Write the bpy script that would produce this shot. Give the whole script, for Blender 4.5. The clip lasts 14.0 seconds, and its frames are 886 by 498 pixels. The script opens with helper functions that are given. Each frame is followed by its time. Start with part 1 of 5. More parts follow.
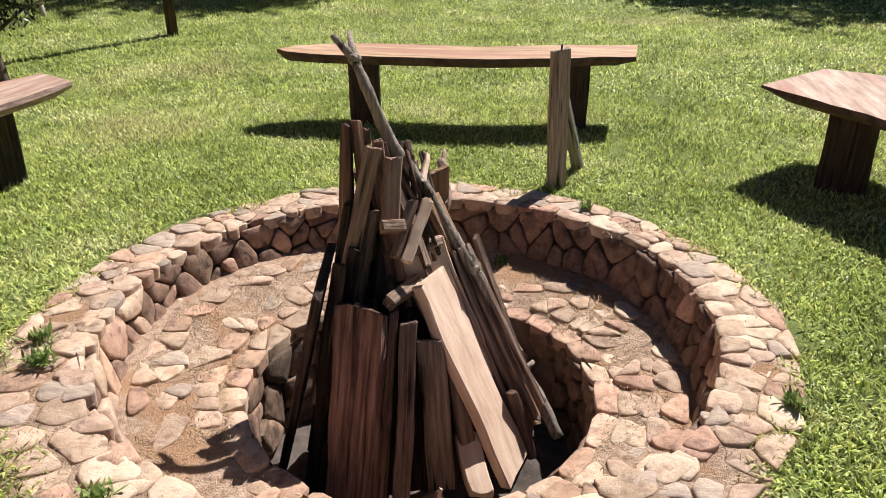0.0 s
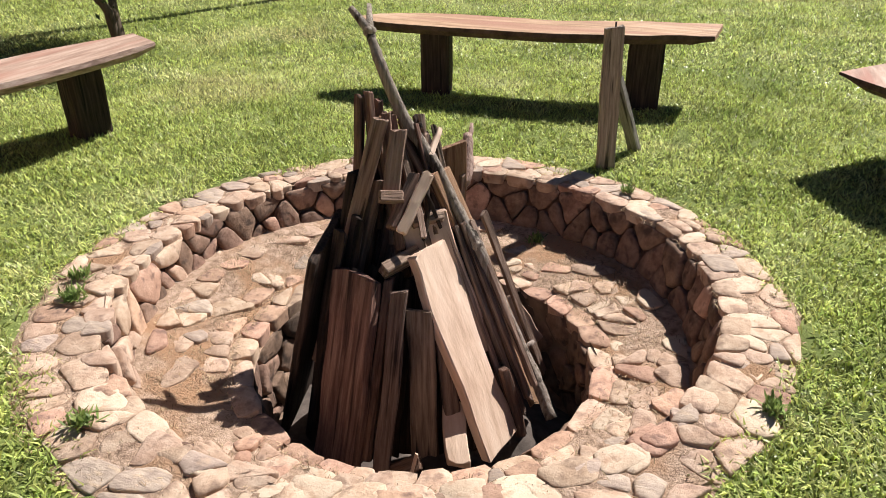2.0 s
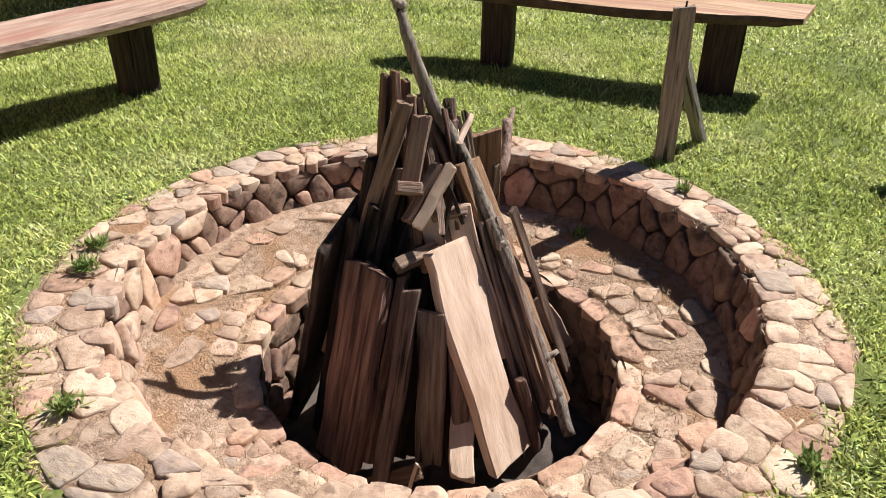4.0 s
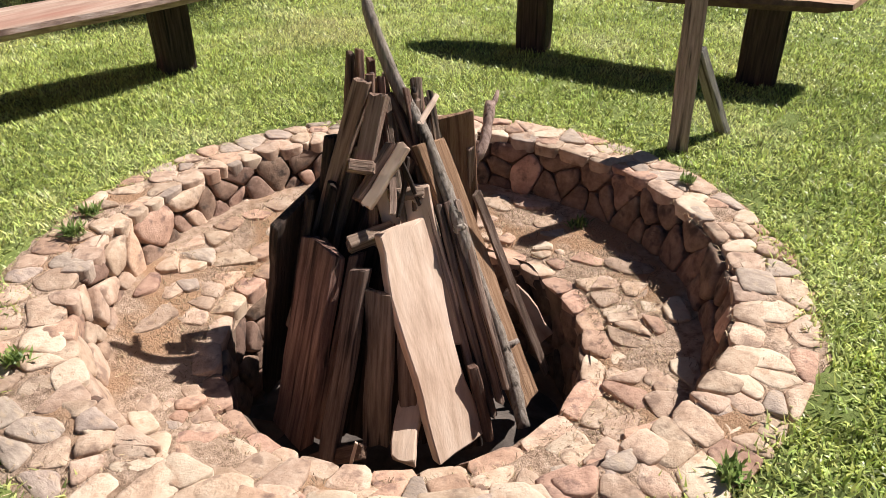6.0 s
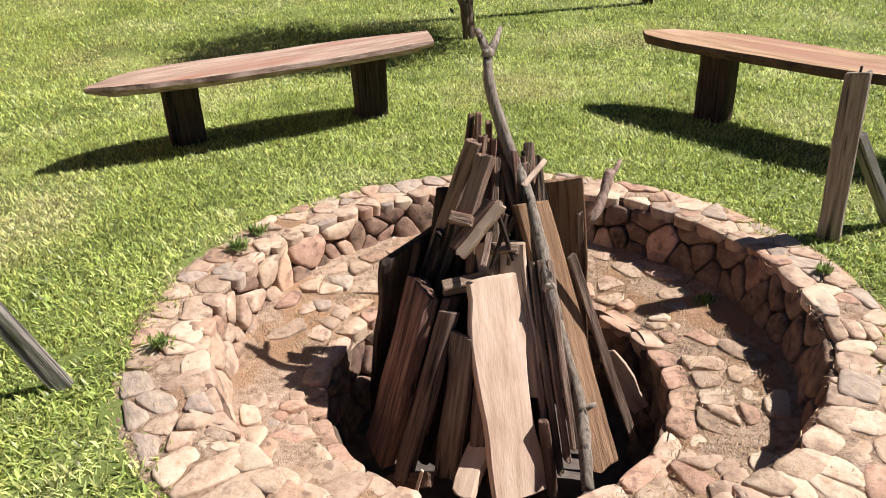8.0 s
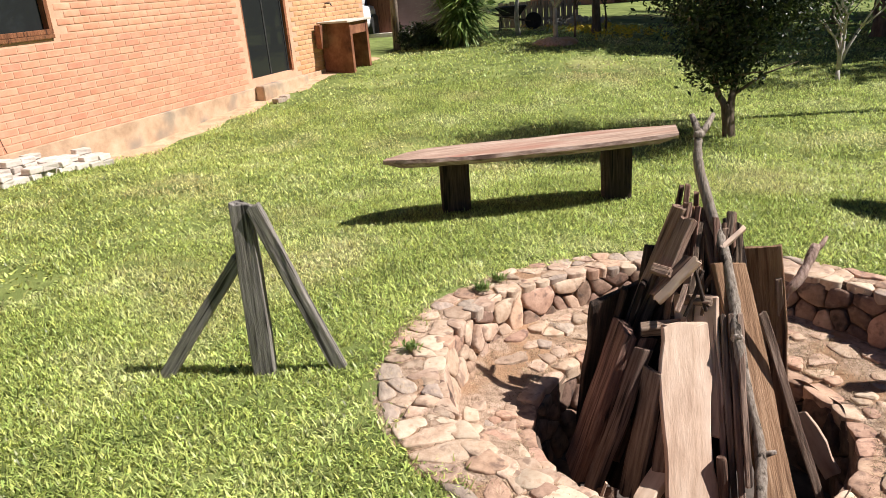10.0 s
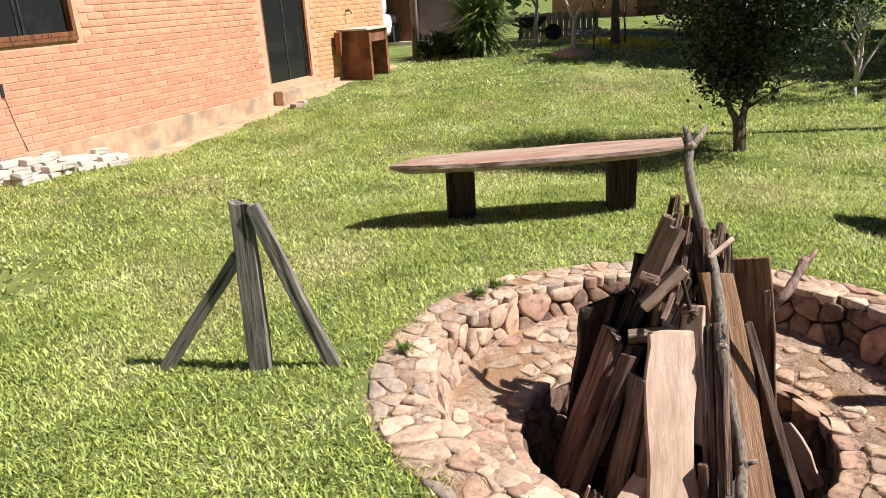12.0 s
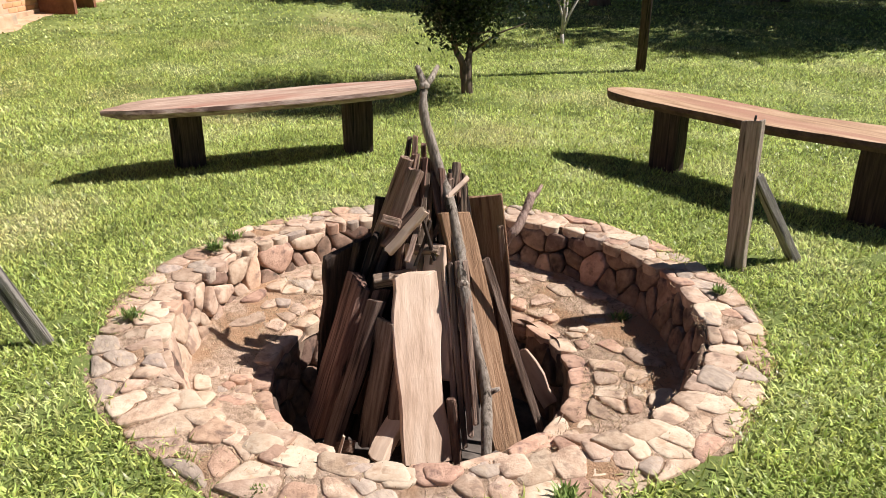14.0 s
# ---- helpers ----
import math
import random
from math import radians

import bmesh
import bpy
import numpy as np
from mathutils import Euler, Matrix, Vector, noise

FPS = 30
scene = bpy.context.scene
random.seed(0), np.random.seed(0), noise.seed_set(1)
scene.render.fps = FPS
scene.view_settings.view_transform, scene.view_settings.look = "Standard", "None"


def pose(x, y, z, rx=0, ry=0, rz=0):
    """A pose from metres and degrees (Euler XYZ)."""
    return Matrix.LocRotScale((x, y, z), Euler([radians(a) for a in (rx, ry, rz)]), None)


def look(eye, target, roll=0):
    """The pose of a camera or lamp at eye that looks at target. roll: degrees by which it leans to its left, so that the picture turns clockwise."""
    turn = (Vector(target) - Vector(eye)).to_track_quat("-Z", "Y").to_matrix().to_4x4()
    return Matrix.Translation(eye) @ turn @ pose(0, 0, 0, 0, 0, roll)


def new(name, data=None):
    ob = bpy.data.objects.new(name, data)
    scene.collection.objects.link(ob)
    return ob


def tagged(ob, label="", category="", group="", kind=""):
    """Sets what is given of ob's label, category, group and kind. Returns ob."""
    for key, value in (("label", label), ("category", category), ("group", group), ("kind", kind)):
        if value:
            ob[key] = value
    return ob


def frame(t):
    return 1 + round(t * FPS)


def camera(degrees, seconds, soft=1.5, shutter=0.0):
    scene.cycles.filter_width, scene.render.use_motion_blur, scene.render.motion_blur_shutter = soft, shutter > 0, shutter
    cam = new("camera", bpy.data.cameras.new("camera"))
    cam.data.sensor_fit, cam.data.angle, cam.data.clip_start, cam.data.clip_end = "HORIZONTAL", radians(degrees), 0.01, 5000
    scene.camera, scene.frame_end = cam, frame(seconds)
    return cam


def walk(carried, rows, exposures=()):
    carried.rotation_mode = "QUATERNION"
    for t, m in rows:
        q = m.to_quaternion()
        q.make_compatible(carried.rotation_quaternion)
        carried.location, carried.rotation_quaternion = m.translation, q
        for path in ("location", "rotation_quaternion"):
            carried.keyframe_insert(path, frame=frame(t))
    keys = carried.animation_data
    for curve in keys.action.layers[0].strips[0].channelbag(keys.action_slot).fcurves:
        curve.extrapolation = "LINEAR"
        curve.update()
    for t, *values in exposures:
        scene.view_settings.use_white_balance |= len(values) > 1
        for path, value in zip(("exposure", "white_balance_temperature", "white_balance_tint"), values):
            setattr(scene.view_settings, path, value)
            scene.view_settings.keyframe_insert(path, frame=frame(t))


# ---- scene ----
cam = camera(61.0, 14.0, soft=0.6)
PATH = [
    (0, (0.72, 0.334, 1.282), (0.356, 2.114, 0.445), -0.2),
    (0.5, (0.817, 0.345, 1.299), (0.378, 2.097, 0.438), -0.4),
    (1, (0.921, 0.346, 1.328), (0.403, 2.067, 0.45), -0.5),
    (1.5, (1.045, 0.332, 1.342), (0.444, 2.021, 0.454), -0.8),
    (2, (1.097, 0.41, 1.307), (0.44, 2.068, 0.401), -0.3),
    (2.5, (1.109, 0.572, 1.295), (0.42, 2.203, 0.364), 0.7),
    (3, (1.105, 0.664, 1.307), (0.388, 2.269, 0.353), 1.4),
    (3.2, (1.104, 0.665, 1.311), (0.371, 2.254, 0.343), 1.5),
    (5.3, (1.424, 0.732, 1.331), (0.479, 2.182, 0.329), -0.8),
    (5.5, (1.472, 0.761, 1.326), (0.507, 2.196, 0.321), -0.8),
    (6, (1.506, 0.9, 1.289), (0.492, 2.289, 0.268), -0.6),
    (6.5, (1.508, 1.077, 1.27), (0.435, 2.408, 0.232), -0.2),
    (7, (1.512, 1.124, 1.295), (0.356, 2.376, 0.248), -0.3),
    (7.5, (1.607, 1.066, 1.348), (0.291, 2.205, 0.363), -1.1),
    (8, (1.882, 1.073, 1.372), (0.42, 2.1, 0.474), -2.1),
    (8.5, (2.089, 1.043, 1.38), (0.49, 1.936, 0.576), -3.0),
    (9, (2.268, 0.966, 1.379), (0.552, 1.701, 0.66), -3.7),
    (9.2, (2.32, 0.944, 1.38), (0.573, 1.624, 0.685), -3.9),
    (11.3, (2.559, 1.003, 1.388), (0.663, 1.278, 0.814), -3.9),
    (11.5, (2.559, 1.014, 1.387), (0.669, 1.32, 0.809), -3.7),
    (12, (2.559, 1.03, 1.378), (0.698, 1.453, 0.781), -3.1),
    (12.5, (2.55, 1.051, 1.378), (0.737, 1.61, 0.746), -2.5),
    (13, (2.53, 1.073, 1.368), (0.791, 1.8, 0.699), -1.6),
    (13.5, (2.502, 1.092, 1.361), (0.858, 1.981, 0.65), -0.5),
    (14, (2.45, 1.084, 1.341), (0.899, 2.102, 0.593), 0.3),
]
walk(cam, [(t, look(eye, target, roll)) for t, eye, target, roll in PATH])

# ---- light ----
SUN_TO = Vector((0.345, 0.76, 1.0)).normalized()
world = bpy.data.worlds.new("world")
scene.world = world
world.use_nodes = True
wt = world.node_tree
sky = wt.nodes.new("ShaderNodeTexSky")
sky.sky_type, sky.sun_disc = "NISHITA", False
sky.air_density, sky.dust_density, sky.ozone_density = 0.4, 0.1, 1.0
sky.sun_elevation = math.asin(SUN_TO.z)
sky.sun_rotation = math.atan2(SUN_TO.x, SUN_TO.y)
wt.links.new(sky.outputs[0], wt.nodes["Background"].inputs[0])
wt.nodes["Background"].inputs[1].default_value = 0.05
sun = new("sun", bpy.data.lights.new("sun", "SUN"))
sun.data.energy, sun.data.angle, sun.data.color = 5.0, radians(0.53), (1.0, 0.945, 0.905)
sun.rotation_euler = SUN_TO.to_track_quat("Z", "Y").to_euler()
scene.view_settings.exposure = 0.69


# ---- materials ----
def material(name, stops, scale=6.0, detail=8.0, rough=0.85, bump=0.3, bump_scale=60.0, stretch=(1, 1, 1), per=0.0, island=0.0, patch=None, coords="Object", thin=0.0, drop=0.01):
    """Noise-ramped surface. per: brightness spread by object; island: by loose piece; patch: (colour, scale, low, high) stains."""
    m = bpy.data.materials.new(name)
    m.use_nodes = True
    t = m.node_tree
    n, l = t.nodes, t.links
    bsdf = n["Principled BSDF"]
    co = n.new("ShaderNodeTexCoord")
    mp = n.new("ShaderNodeMapping")
    mp.inputs["Scale"].default_value = stretch
    l.new(co.outputs[coords], mp.inputs[0])
    vec = mp.outputs[0]
    info = n.new("ShaderNodeObjectInfo")
    if per:
        add = n.new("ShaderNodeVectorMath")
        add.operation = "MULTIPLY_ADD"
        l.new(info.outputs["Random"], add.inputs[0])
        add.inputs[1].default_value = (37, 53, 71)
        l.new(vec, add.inputs[2])
        vec = add.outputs[0]
    noi = n.new("ShaderNodeTexNoise")
    noi.inputs["Scale"].default_value, noi.inputs["Detail"].default_value, noi.inputs["Roughness"].default_value = scale, detail, 0.65
    l.new(vec, noi.inputs[0])
    ramp = n.new("ShaderNodeValToRGB")
    els = ramp.color_ramp.elements
    while len(els) < len(stops):
        els.new(0.5)
    for e, (p, c) in zip(els, stops):
        e.position, e.color = p, (*c, 1)
    l.new(noi.outputs[0], ramp.inputs[0])
    col = ramp.outputs[0]
    if patch:
        c2, sc2, lo, hi = patch
        n2 = n.new("ShaderNodeTexNoise")
        n2.inputs["Scale"].default_value, n2.inputs["Detail"].default_value = sc2, 5
        l.new(vec, n2.inputs[0])
        mr = n.new("ShaderNodeMapRange")
        mr.inputs[1].default_value, mr.inputs[2].default_value = lo, hi
        l.new(n2.outputs[0], mr.inputs[0])
        mix = n.new("ShaderNodeMix")
        mix.data_type = "RGBA"
        l.new(mr.outputs[0], mix.inputs[0])
        l.new(col, mix.inputs[6])
        mix.inputs[7].default_value = (*c2, 1)
        col = mix.outputs[2]
    for src, amount in ((info.outputs["Random"], per), (None, island)):
        if amount:
            if src is None:
                geo = n.new("ShaderNodeNewGeometry")
                src = geo.outputs["Random Per Island"]
            mr = n.new("ShaderNodeMapRange")
            mr.inputs[3].default_value, mr.inputs[4].default_value = 1 - amount, 1 + amount
            l.new(src, mr.inputs[0])
            hs = n.new("ShaderNodeHueSaturation")
            l.new(mr.outputs[0], hs.inputs["Value"])
            mh = n.new("ShaderNodeMapRange")
            mh.inputs[3].default_value, mh.inputs[4].default_value = 0.5 - 0.03 * amount, 0.5 + 0.03 * amount
            wob = n.new("ShaderNodeMath")
            wob.operation = "FRACT"
            mul = n.new("ShaderNodeMath")
            mul.operation = "MULTIPLY"
            mul.inputs[1].default_value = 17.3
            l.new(src, mul.inputs[0])
            l.new(mul.outputs[0], wob.inputs[0])
            l.new(wob.outputs[0], mh.inputs[0])
            l.new(mh.outputs[0], hs.inputs["Hue"])
            l.new(col, hs.inputs["Color"])
            col = hs.outputs[0]
    l.new(col, bsdf.inputs["Base Color"])
    if thin:
        tr = n.new("ShaderNodeBsdfTranslucent")
        l.new(col, tr.inputs[0])
        ms = n.new("ShaderNodeMixShader")
        ms.inputs[0].default_value = thin
        l.new(bsdf.outputs[0], ms.inputs[1])
        l.new(tr.outputs[0], ms.inputs[2])
        l.new(ms.outputs[0], n["Material Output"].inputs[0])
    bsdf.inputs["Roughness"].default_value = rough
    bsdf.inputs["Specular IOR Level"].default_value = 0.3
    if bump:
        nb = n.new("ShaderNodeTexNoise")
        nb.inputs["Scale"].default_value, nb.inputs["Detail"].default_value, nb.inputs["Roughness"].default_value = bump_scale, 8, 0.7
        l.new(vec, nb.inputs[0])
        bp = n.new("ShaderNodeBump")
        bp.inputs["Strength"].default_value, bp.inputs["Distance"].default_value = bump, drop
        l.new(nb.outputs[0], bp.inputs["Height"])
        l.new(bp.outputs[0], bsdf.inputs["Normal"])
    return m


def wood(name, dark, mid, light, per=0.25, grain=1.0, stain=None):
    crack = tuple(0.35 * c for c in dark)
    return material(name, [(0.3, dark), (0.48, mid), (0.68, light)], 8 * grain, 12, 0.8, 0.8, 22, (9, 9, 0.5), per, 0, stain or (crack, 5, 0.56, 0.66), drop=0.014)


M_GRASS = material("grass_blades", [(0.3, (0.275, 0.345, 0.09)), (0.5, (0.505, 0.57, 0.18)), (0.7, (0.71, 0.72, 0.37))], 1.3, 9, 0.34, 0, 1, island=0.72, patch=((0.66, 0.56, 0.32), 0.55, 0.54, 0.78), thin=0.45)
M_LAWN = material("lawn_soil", [(0.3, (0.065, 0.085, 0.02)), (0.5, (0.155, 0.195, 0.05)), (0.7, (0.30, 0.34, 0.11))], 1.6, 14, 0.95, 1.0, 45, patch=((0.36, 0.30, 0.14), 0.5, 0.6, 0.85))
M_STONE = material("river_stone", [(0.3, (0.36, 0.235, 0.16)), (0.47, (0.49, 0.345, 0.248)), (0.66, (0.61, 0.465, 0.35))], 16, 12, 0.88, 0.8, 75, per=0.2, patch=((0.30, 0.205, 0.15), 24, 0.55, 0.68), drop=0.008)
M_GREYSTONE = material("grey_stone", [(0.3, (0.25, 0.19, 0.155)), (0.5, (0.39, 0.305, 0.245)), (0.7, (0.53, 0.425, 0.335))], 18, 12, 0.85, 0.7, 70, (1, 2.5, 1), per=0.2, patch=((0.48, 0.36, 0.26), 20, 0.54, 0.7), drop=0.007)
M_PALESTONE = material("pale_stone", [(0.3, (0.50, 0.37, 0.26)), (0.7, (0.69, 0.56, 0.425))], 18, 12, 0.88, 0.7, 80, per=0.12, patch=((0.46, 0.30, 0.20), 22, 0.56, 0.7), drop=0.007)
M_REDSTONE = material("red_stone", [(0.3, (0.31, 0.185, 0.128)), (0.5, (0.48, 0.305, 0.215)), (0.72, (0.62, 0.42, 0.305))], 16, 12, 0.9, 0.8, 75, per=0.2, patch=((0.24, 0.15, 0.115), 24, 0.54, 0.68), drop=0.008)
# Dark from soot and from the hole's shade, both put into the colour.
M_SOOTSHADE = material("soot_and_shade_stone", [(0.3, (0.045, 0.03, 0.024)), (0.5, (0.115, 0.08, 0.06)), (0.72, (0.22, 0.155, 0.115))], 16, 12, 0.9, 0.8, 70, per=0.25, drop=0.008)
M_DIRT = material("sandy_mortar", [(0.34, (0.31, 0.205, 0.138)), (0.5, (0.57, 0.40, 0.285)), (0.66, (0.70, 0.525, 0.40))], 30, 14, 0.95, 1.0, 110, patch=((0.50, 0.30, 0.175), 3.2, 0.5, 0.62), drop=0.02)
M_BROWNSHADE = material("brown_stone_with_shade", [(0.3, (0.13, 0.08, 0.055)), (0.5, (0.25, 0.16, 0.115)), (0.72, (0.40, 0.27, 0.195))], 16, 12, 0.9, 0.9, 70, per=0.25, patch=((0.10, 0.07, 0.055), 20, 0.54, 0.68), drop=0.008)
# Soil joints, darkened further so the colour carries the wall's shade.
M_SOILSHADE = material("soil_and_shade_joint", [(0.3, (0.09, 0.055, 0.036)), (0.5, (0.17, 0.11, 0.075)), (0.7, (0.28, 0.19, 0.135))], 11, 12, 0.95, 1.0, 60)
M_PITWALL = material("sooty_shaded_pit_wall", [(0.3, (0.10, 0.07, 0.05)), (0.5, (0.20, 0.14, 0.10)), (0.7, (0.32, 0.22, 0.16))], 7, 10, 0.95, 0.7, 40)
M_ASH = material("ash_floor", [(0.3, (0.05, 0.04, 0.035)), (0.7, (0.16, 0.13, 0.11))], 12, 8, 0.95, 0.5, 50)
M_STRAW = material("dry_straw", [(0.3, (0.17, 0.11, 0.06)), (0.7, (0.55, 0.41, 0.26))], 5, 4, 0.8, 0, 1, island=0.55)
M_PLANK_RED = wood("red_brown_plank", (0.075, 0.042, 0.031), (0.19, 0.108, 0.077), (0.35, 0.22, 0.16), 0.3, 1, ((0.035, 0.02, 0.015), 5, 0.53, 0.66))
M_PLANK_WARM = wood("warm_brown_block", (0.16, 0.095, 0.065), (0.33, 0.215, 0.155), (0.50, 0.355, 0.27), 0.15)
M_PLANK_GREY = wood("weathered_plank", (0.09, 0.058, 0.043), (0.25, 0.17, 0.125), (0.44, 0.32, 0.245), 0.35)
M_PLANK_TAN = material("tan_sawn_plank", [(0.3, (0.42, 0.285, 0.205)), (0.48, (0.60, 0.435, 0.325)), (0.68, (0.72, 0.555, 0.435))], 8, 9, 0.8, 0.35, 24, (2.6, 2.6, 0.5), 0.12, 0, ((0.36, 0.24, 0.175), 2.4, 0.54, 0.70))
M_PLANK_GOLD = wood("golden_brown_plank", (0.17, 0.09, 0.05), (0.35, 0.205, 0.12), (0.50, 0.32, 0.20), 0.15, 0.8, ((0.10, 0.05, 0.03), 4, 0.54, 0.66))
M_STICK = wood("grey_branch_bark", (0.17, 0.13, 0.10), (0.36, 0.295, 0.24), (0.56, 0.48, 0.41), 0.2, 1.4)
BENCH_TONES = [(0.28, (0.19, 0.115, 0.085)), (0.5, (0.42, 0.29, 0.22)), (0.72, (0.64, 0.49, 0.395))]
M_BENCH = material("bench_slab_wood", [(0.28, (0.22, 0.125, 0.07)), (0.5, (0.43, 0.275, 0.17)), (0.72, (0.60, 0.43, 0.30))], 5, 12, 0.7, 0.5, 14, (0.45, 4, 4), 0, 0, ((0.36, 0.19, 0.13), 1.6, 0.5, 0.66))
M_BENCH_B = material("bench_slab_wood_reddish", BENCH_TONES, 5, 12, 0.7, 0.5, 14, (4, 0.5, 4), 0, 0, ((0.36, 0.18, 0.13), 1.6, 0.5, 0.66))
M_SAP = material("pale_slab_edge", [(0.3, (0.14, 0.085, 0.068)), (0.5, (0.38, 0.26, 0.215)), (0.7, (0.58, 0.45, 0.40))], 9, 10, 0.8, 0.8, 40, (3, 0.6, 3), 0, 0, ((0.12, 0.07, 0.055), 5, 0.55, 0.66))
M_BARKSHADE = material("bark_edge_with_shade", [(0.3, (0.05, 0.03, 0.022)), (0.7, (0.16, 0.10, 0.075))], 15, 8, 0.9, 0.8, 40)
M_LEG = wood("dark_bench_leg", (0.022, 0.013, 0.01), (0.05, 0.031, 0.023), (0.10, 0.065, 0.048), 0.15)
M_POST = wood("grey_post_wood", (0.16, 0.125, 0.10), (0.34, 0.27, 0.215), (0.52, 0.43, 0.35), 0.1, 1.3)
M_DARKPOST = wood("dark_grey_brace", (0.12, 0.105, 0.092), (0.25, 0.225, 0.20), (0.40, 0.365, 0.325), 0.1, 1.3)
M_BRICK = material("orange_brick", [(0.3, (0.52, 0.225, 0.14)), (0.5, (0.60, 0.285, 0.185)), (0.7, (0.66, 0.35, 0.24))], 5, 9, 0.9, 0.3, 60, per=0.1, island=0.08)
M_OCHRE = material("ochre_brick", [(0.3, (0.52, 0.27, 0.13)), (0.5, (0.60, 0.34, 0.175)), (0.7, (0.66, 0.41, 0.235))], 5, 9, 0.9, 0.3, 60, island=0.08)
M_MORTAR = material("brick_mortar", [(0.3, (0.58, 0.33, 0.215)), (0.7, (0.69, 0.43, 0.295))], 6, 9, 0.95, 0.4, 60)
M_PLINTH = material("stained_plinth", [(0.3, (0.35, 0.22, 0.14)), (0.5, (0.52, 0.36, 0.24)), (0.7, (0.62, 0.46, 0.33))], 3, 9, 0.95, 0.5, 40, patch=((0.26, 0.22, 0.18), 2, 0.52, 0.68))
M_SAND = material("pale_sandy_soil", [(0.3, (0.36, 0.235, 0.145)), (0.5, (0.50, 0.345, 0.22)), (0.7, (0.60, 0.44, 0.30))], 6, 10, 0.95, 0.8, 60)
M_CONCRETE = material("pale_concrete", [(0.3, (0.42, 0.365, 0.31)), (0.7, (0.66, 0.60, 0.53))], 6, 9, 0.95, 0.5, 50, per=0.15)
M_FRAME = wood("varnished_window_frame", (0.16, 0.06, 0.03), (0.28, 0.11, 0.05), (0.38, 0.17, 0.08))
M_METAL = material("black_metal_frame", [(0.3, (0.02, 0.02, 0.02)), (0.7, (0.05, 0.05, 0.05))], 9, 4, 0.5, 0.1)
M_RUST = material("rusty_brown_brick", [(0.3, (0.10, 0.04, 0.025)), (0.5, (0.22, 0.09, 0.05)), (0.7, (0.36, 0.17, 0.09))], 4, 9, 0.9, 0.4, 40)
# Near-black house interior: the unlit room's shade is put into the colour.
M_DARK = material("room_shade_black", [(0.3, (0.012, 0.012, 0.012)), (0.7, (0.03, 0.03, 0.03))], 2, 4, 0.9, 0)
M_PURPLE = material("mauve_plaster", [(0.3, (0.15, 0.10, 0.105)), (0.7, (0.22, 0.155, 0.16))], 2, 8, 0.9, 0.2, 40)
M_ROOF = material("tile_roof", [(0.3, (0.30, 0.13, 0.08)), (0.7, (0.45, 0.22, 0.14))], 8, 6, 0.9, 0.4, 30)
M_DOOR = wood("brown_door", (0.10, 0.045, 0.025), (0.17, 0.075, 0.04), (0.24, 0.11, 0.06))
M_WHITE = material("white_car_paint", [(0.3, (0.72, 0.74, 0.76)), (0.7, (0.82, 0.83, 0.84))], 3, 3, 0.3, 0)
M_TYRE = material("black_rubber", [(0.3, (0.015, 0.015, 0.015)), (0.7, (0.04, 0.04, 0.04))], 9, 4, 0.8, 0.2)
M_TRUNK = material("rough_trunk_bark", [(0.3, (0.055, 0.04, 0.03)), (0.5, (0.13, 0.095, 0.07)), (0.7, (0.22, 0.17, 0.13))], 14, 9, 0.95, 0.9, 40, (1, 1, 0.3))
M_PALEBARK = material("pale_bark", [(0.3, (0.28, 0.25, 0.22)), (0.7, (0.56, 0.52, 0.47))], 14, 9, 0.9, 0.5, 40)
M_LEAF = material("dark_glossy_leaves", [(0.3, (0.010, 0.017, 0.006)), (0.5, (0.022, 0.036, 0.011)), (0.7, (0.045, 0.066, 0.022))], 2, 4, 0.38, 0, 1, island=0.4, thin=0.06)
M_LEAF2 = material("shade_tree_leaves", [(0.3, (0.04, 0.08, 0.015)), (0.5, (0.075, 0.14, 0.025)), (0.7, (0.12, 0.19, 0.04))], 1, 4, 0.5, 0, 1, island=0.4)
M_YUCCA = material("yucca_leaves", [(0.3, (0.07, 0.13, 0.03)), (0.7, (0.20, 0.28, 0.08))], 2, 4, 0.45, 0, 1, island=0.35)
M_WEED = material("weed_leaves", [(0.3, (0.12, 0.19, 0.045)), (0.7, (0.30, 0.38, 0.12))], 4, 4, 0.45, 0, 1, island=0.4, thin=0.3)
M_FLOWER = material("yellow_flowers", [(0.3, (0.6, 0.45, 0.03)), (0.7, (0.75, 0.6, 0.08))], 9, 3, 0.7, 0, island=0.3)
M_GLASS = bpy.data.materials.new("window_glass")
M_GLASS.use_nodes = True
M_GLASS.node_tree.nodes["Principled BSDF"].inputs["Base Color"].default_value = (0.02, 0.022, 0.022, 1)
M_GLASS.node_tree.nodes["Principled BSDF"].inputs["Roughness"].default_value = 0.03
M_GLASS.node_tree.nodes["Principled BSDF"].inputs["Specular IOR Level"].default_value = 0.2


# ---- building helpers ----
def mesh_of(bm, name, mat, smooth=False):
    me = bpy.data.meshes.new(name)
    bm.to_mesh(me)
    bm.free()
    me.materials.append(mat)
    if smooth:
        me.polygons.foreach_set("use_smooth", [True] * len(me.polygons))
    return me


def part(name, bm, mat, parent=None, label="", smooth=False, m=None):
    ob = new(name, bm if isinstance(bm, bpy.types.Mesh) else mesh_of(bm, name, mat, smooth))
    if parent:
        ob.parent = parent
    if m is not None:
        ob.matrix_basis = m
    return tagged(ob, label)


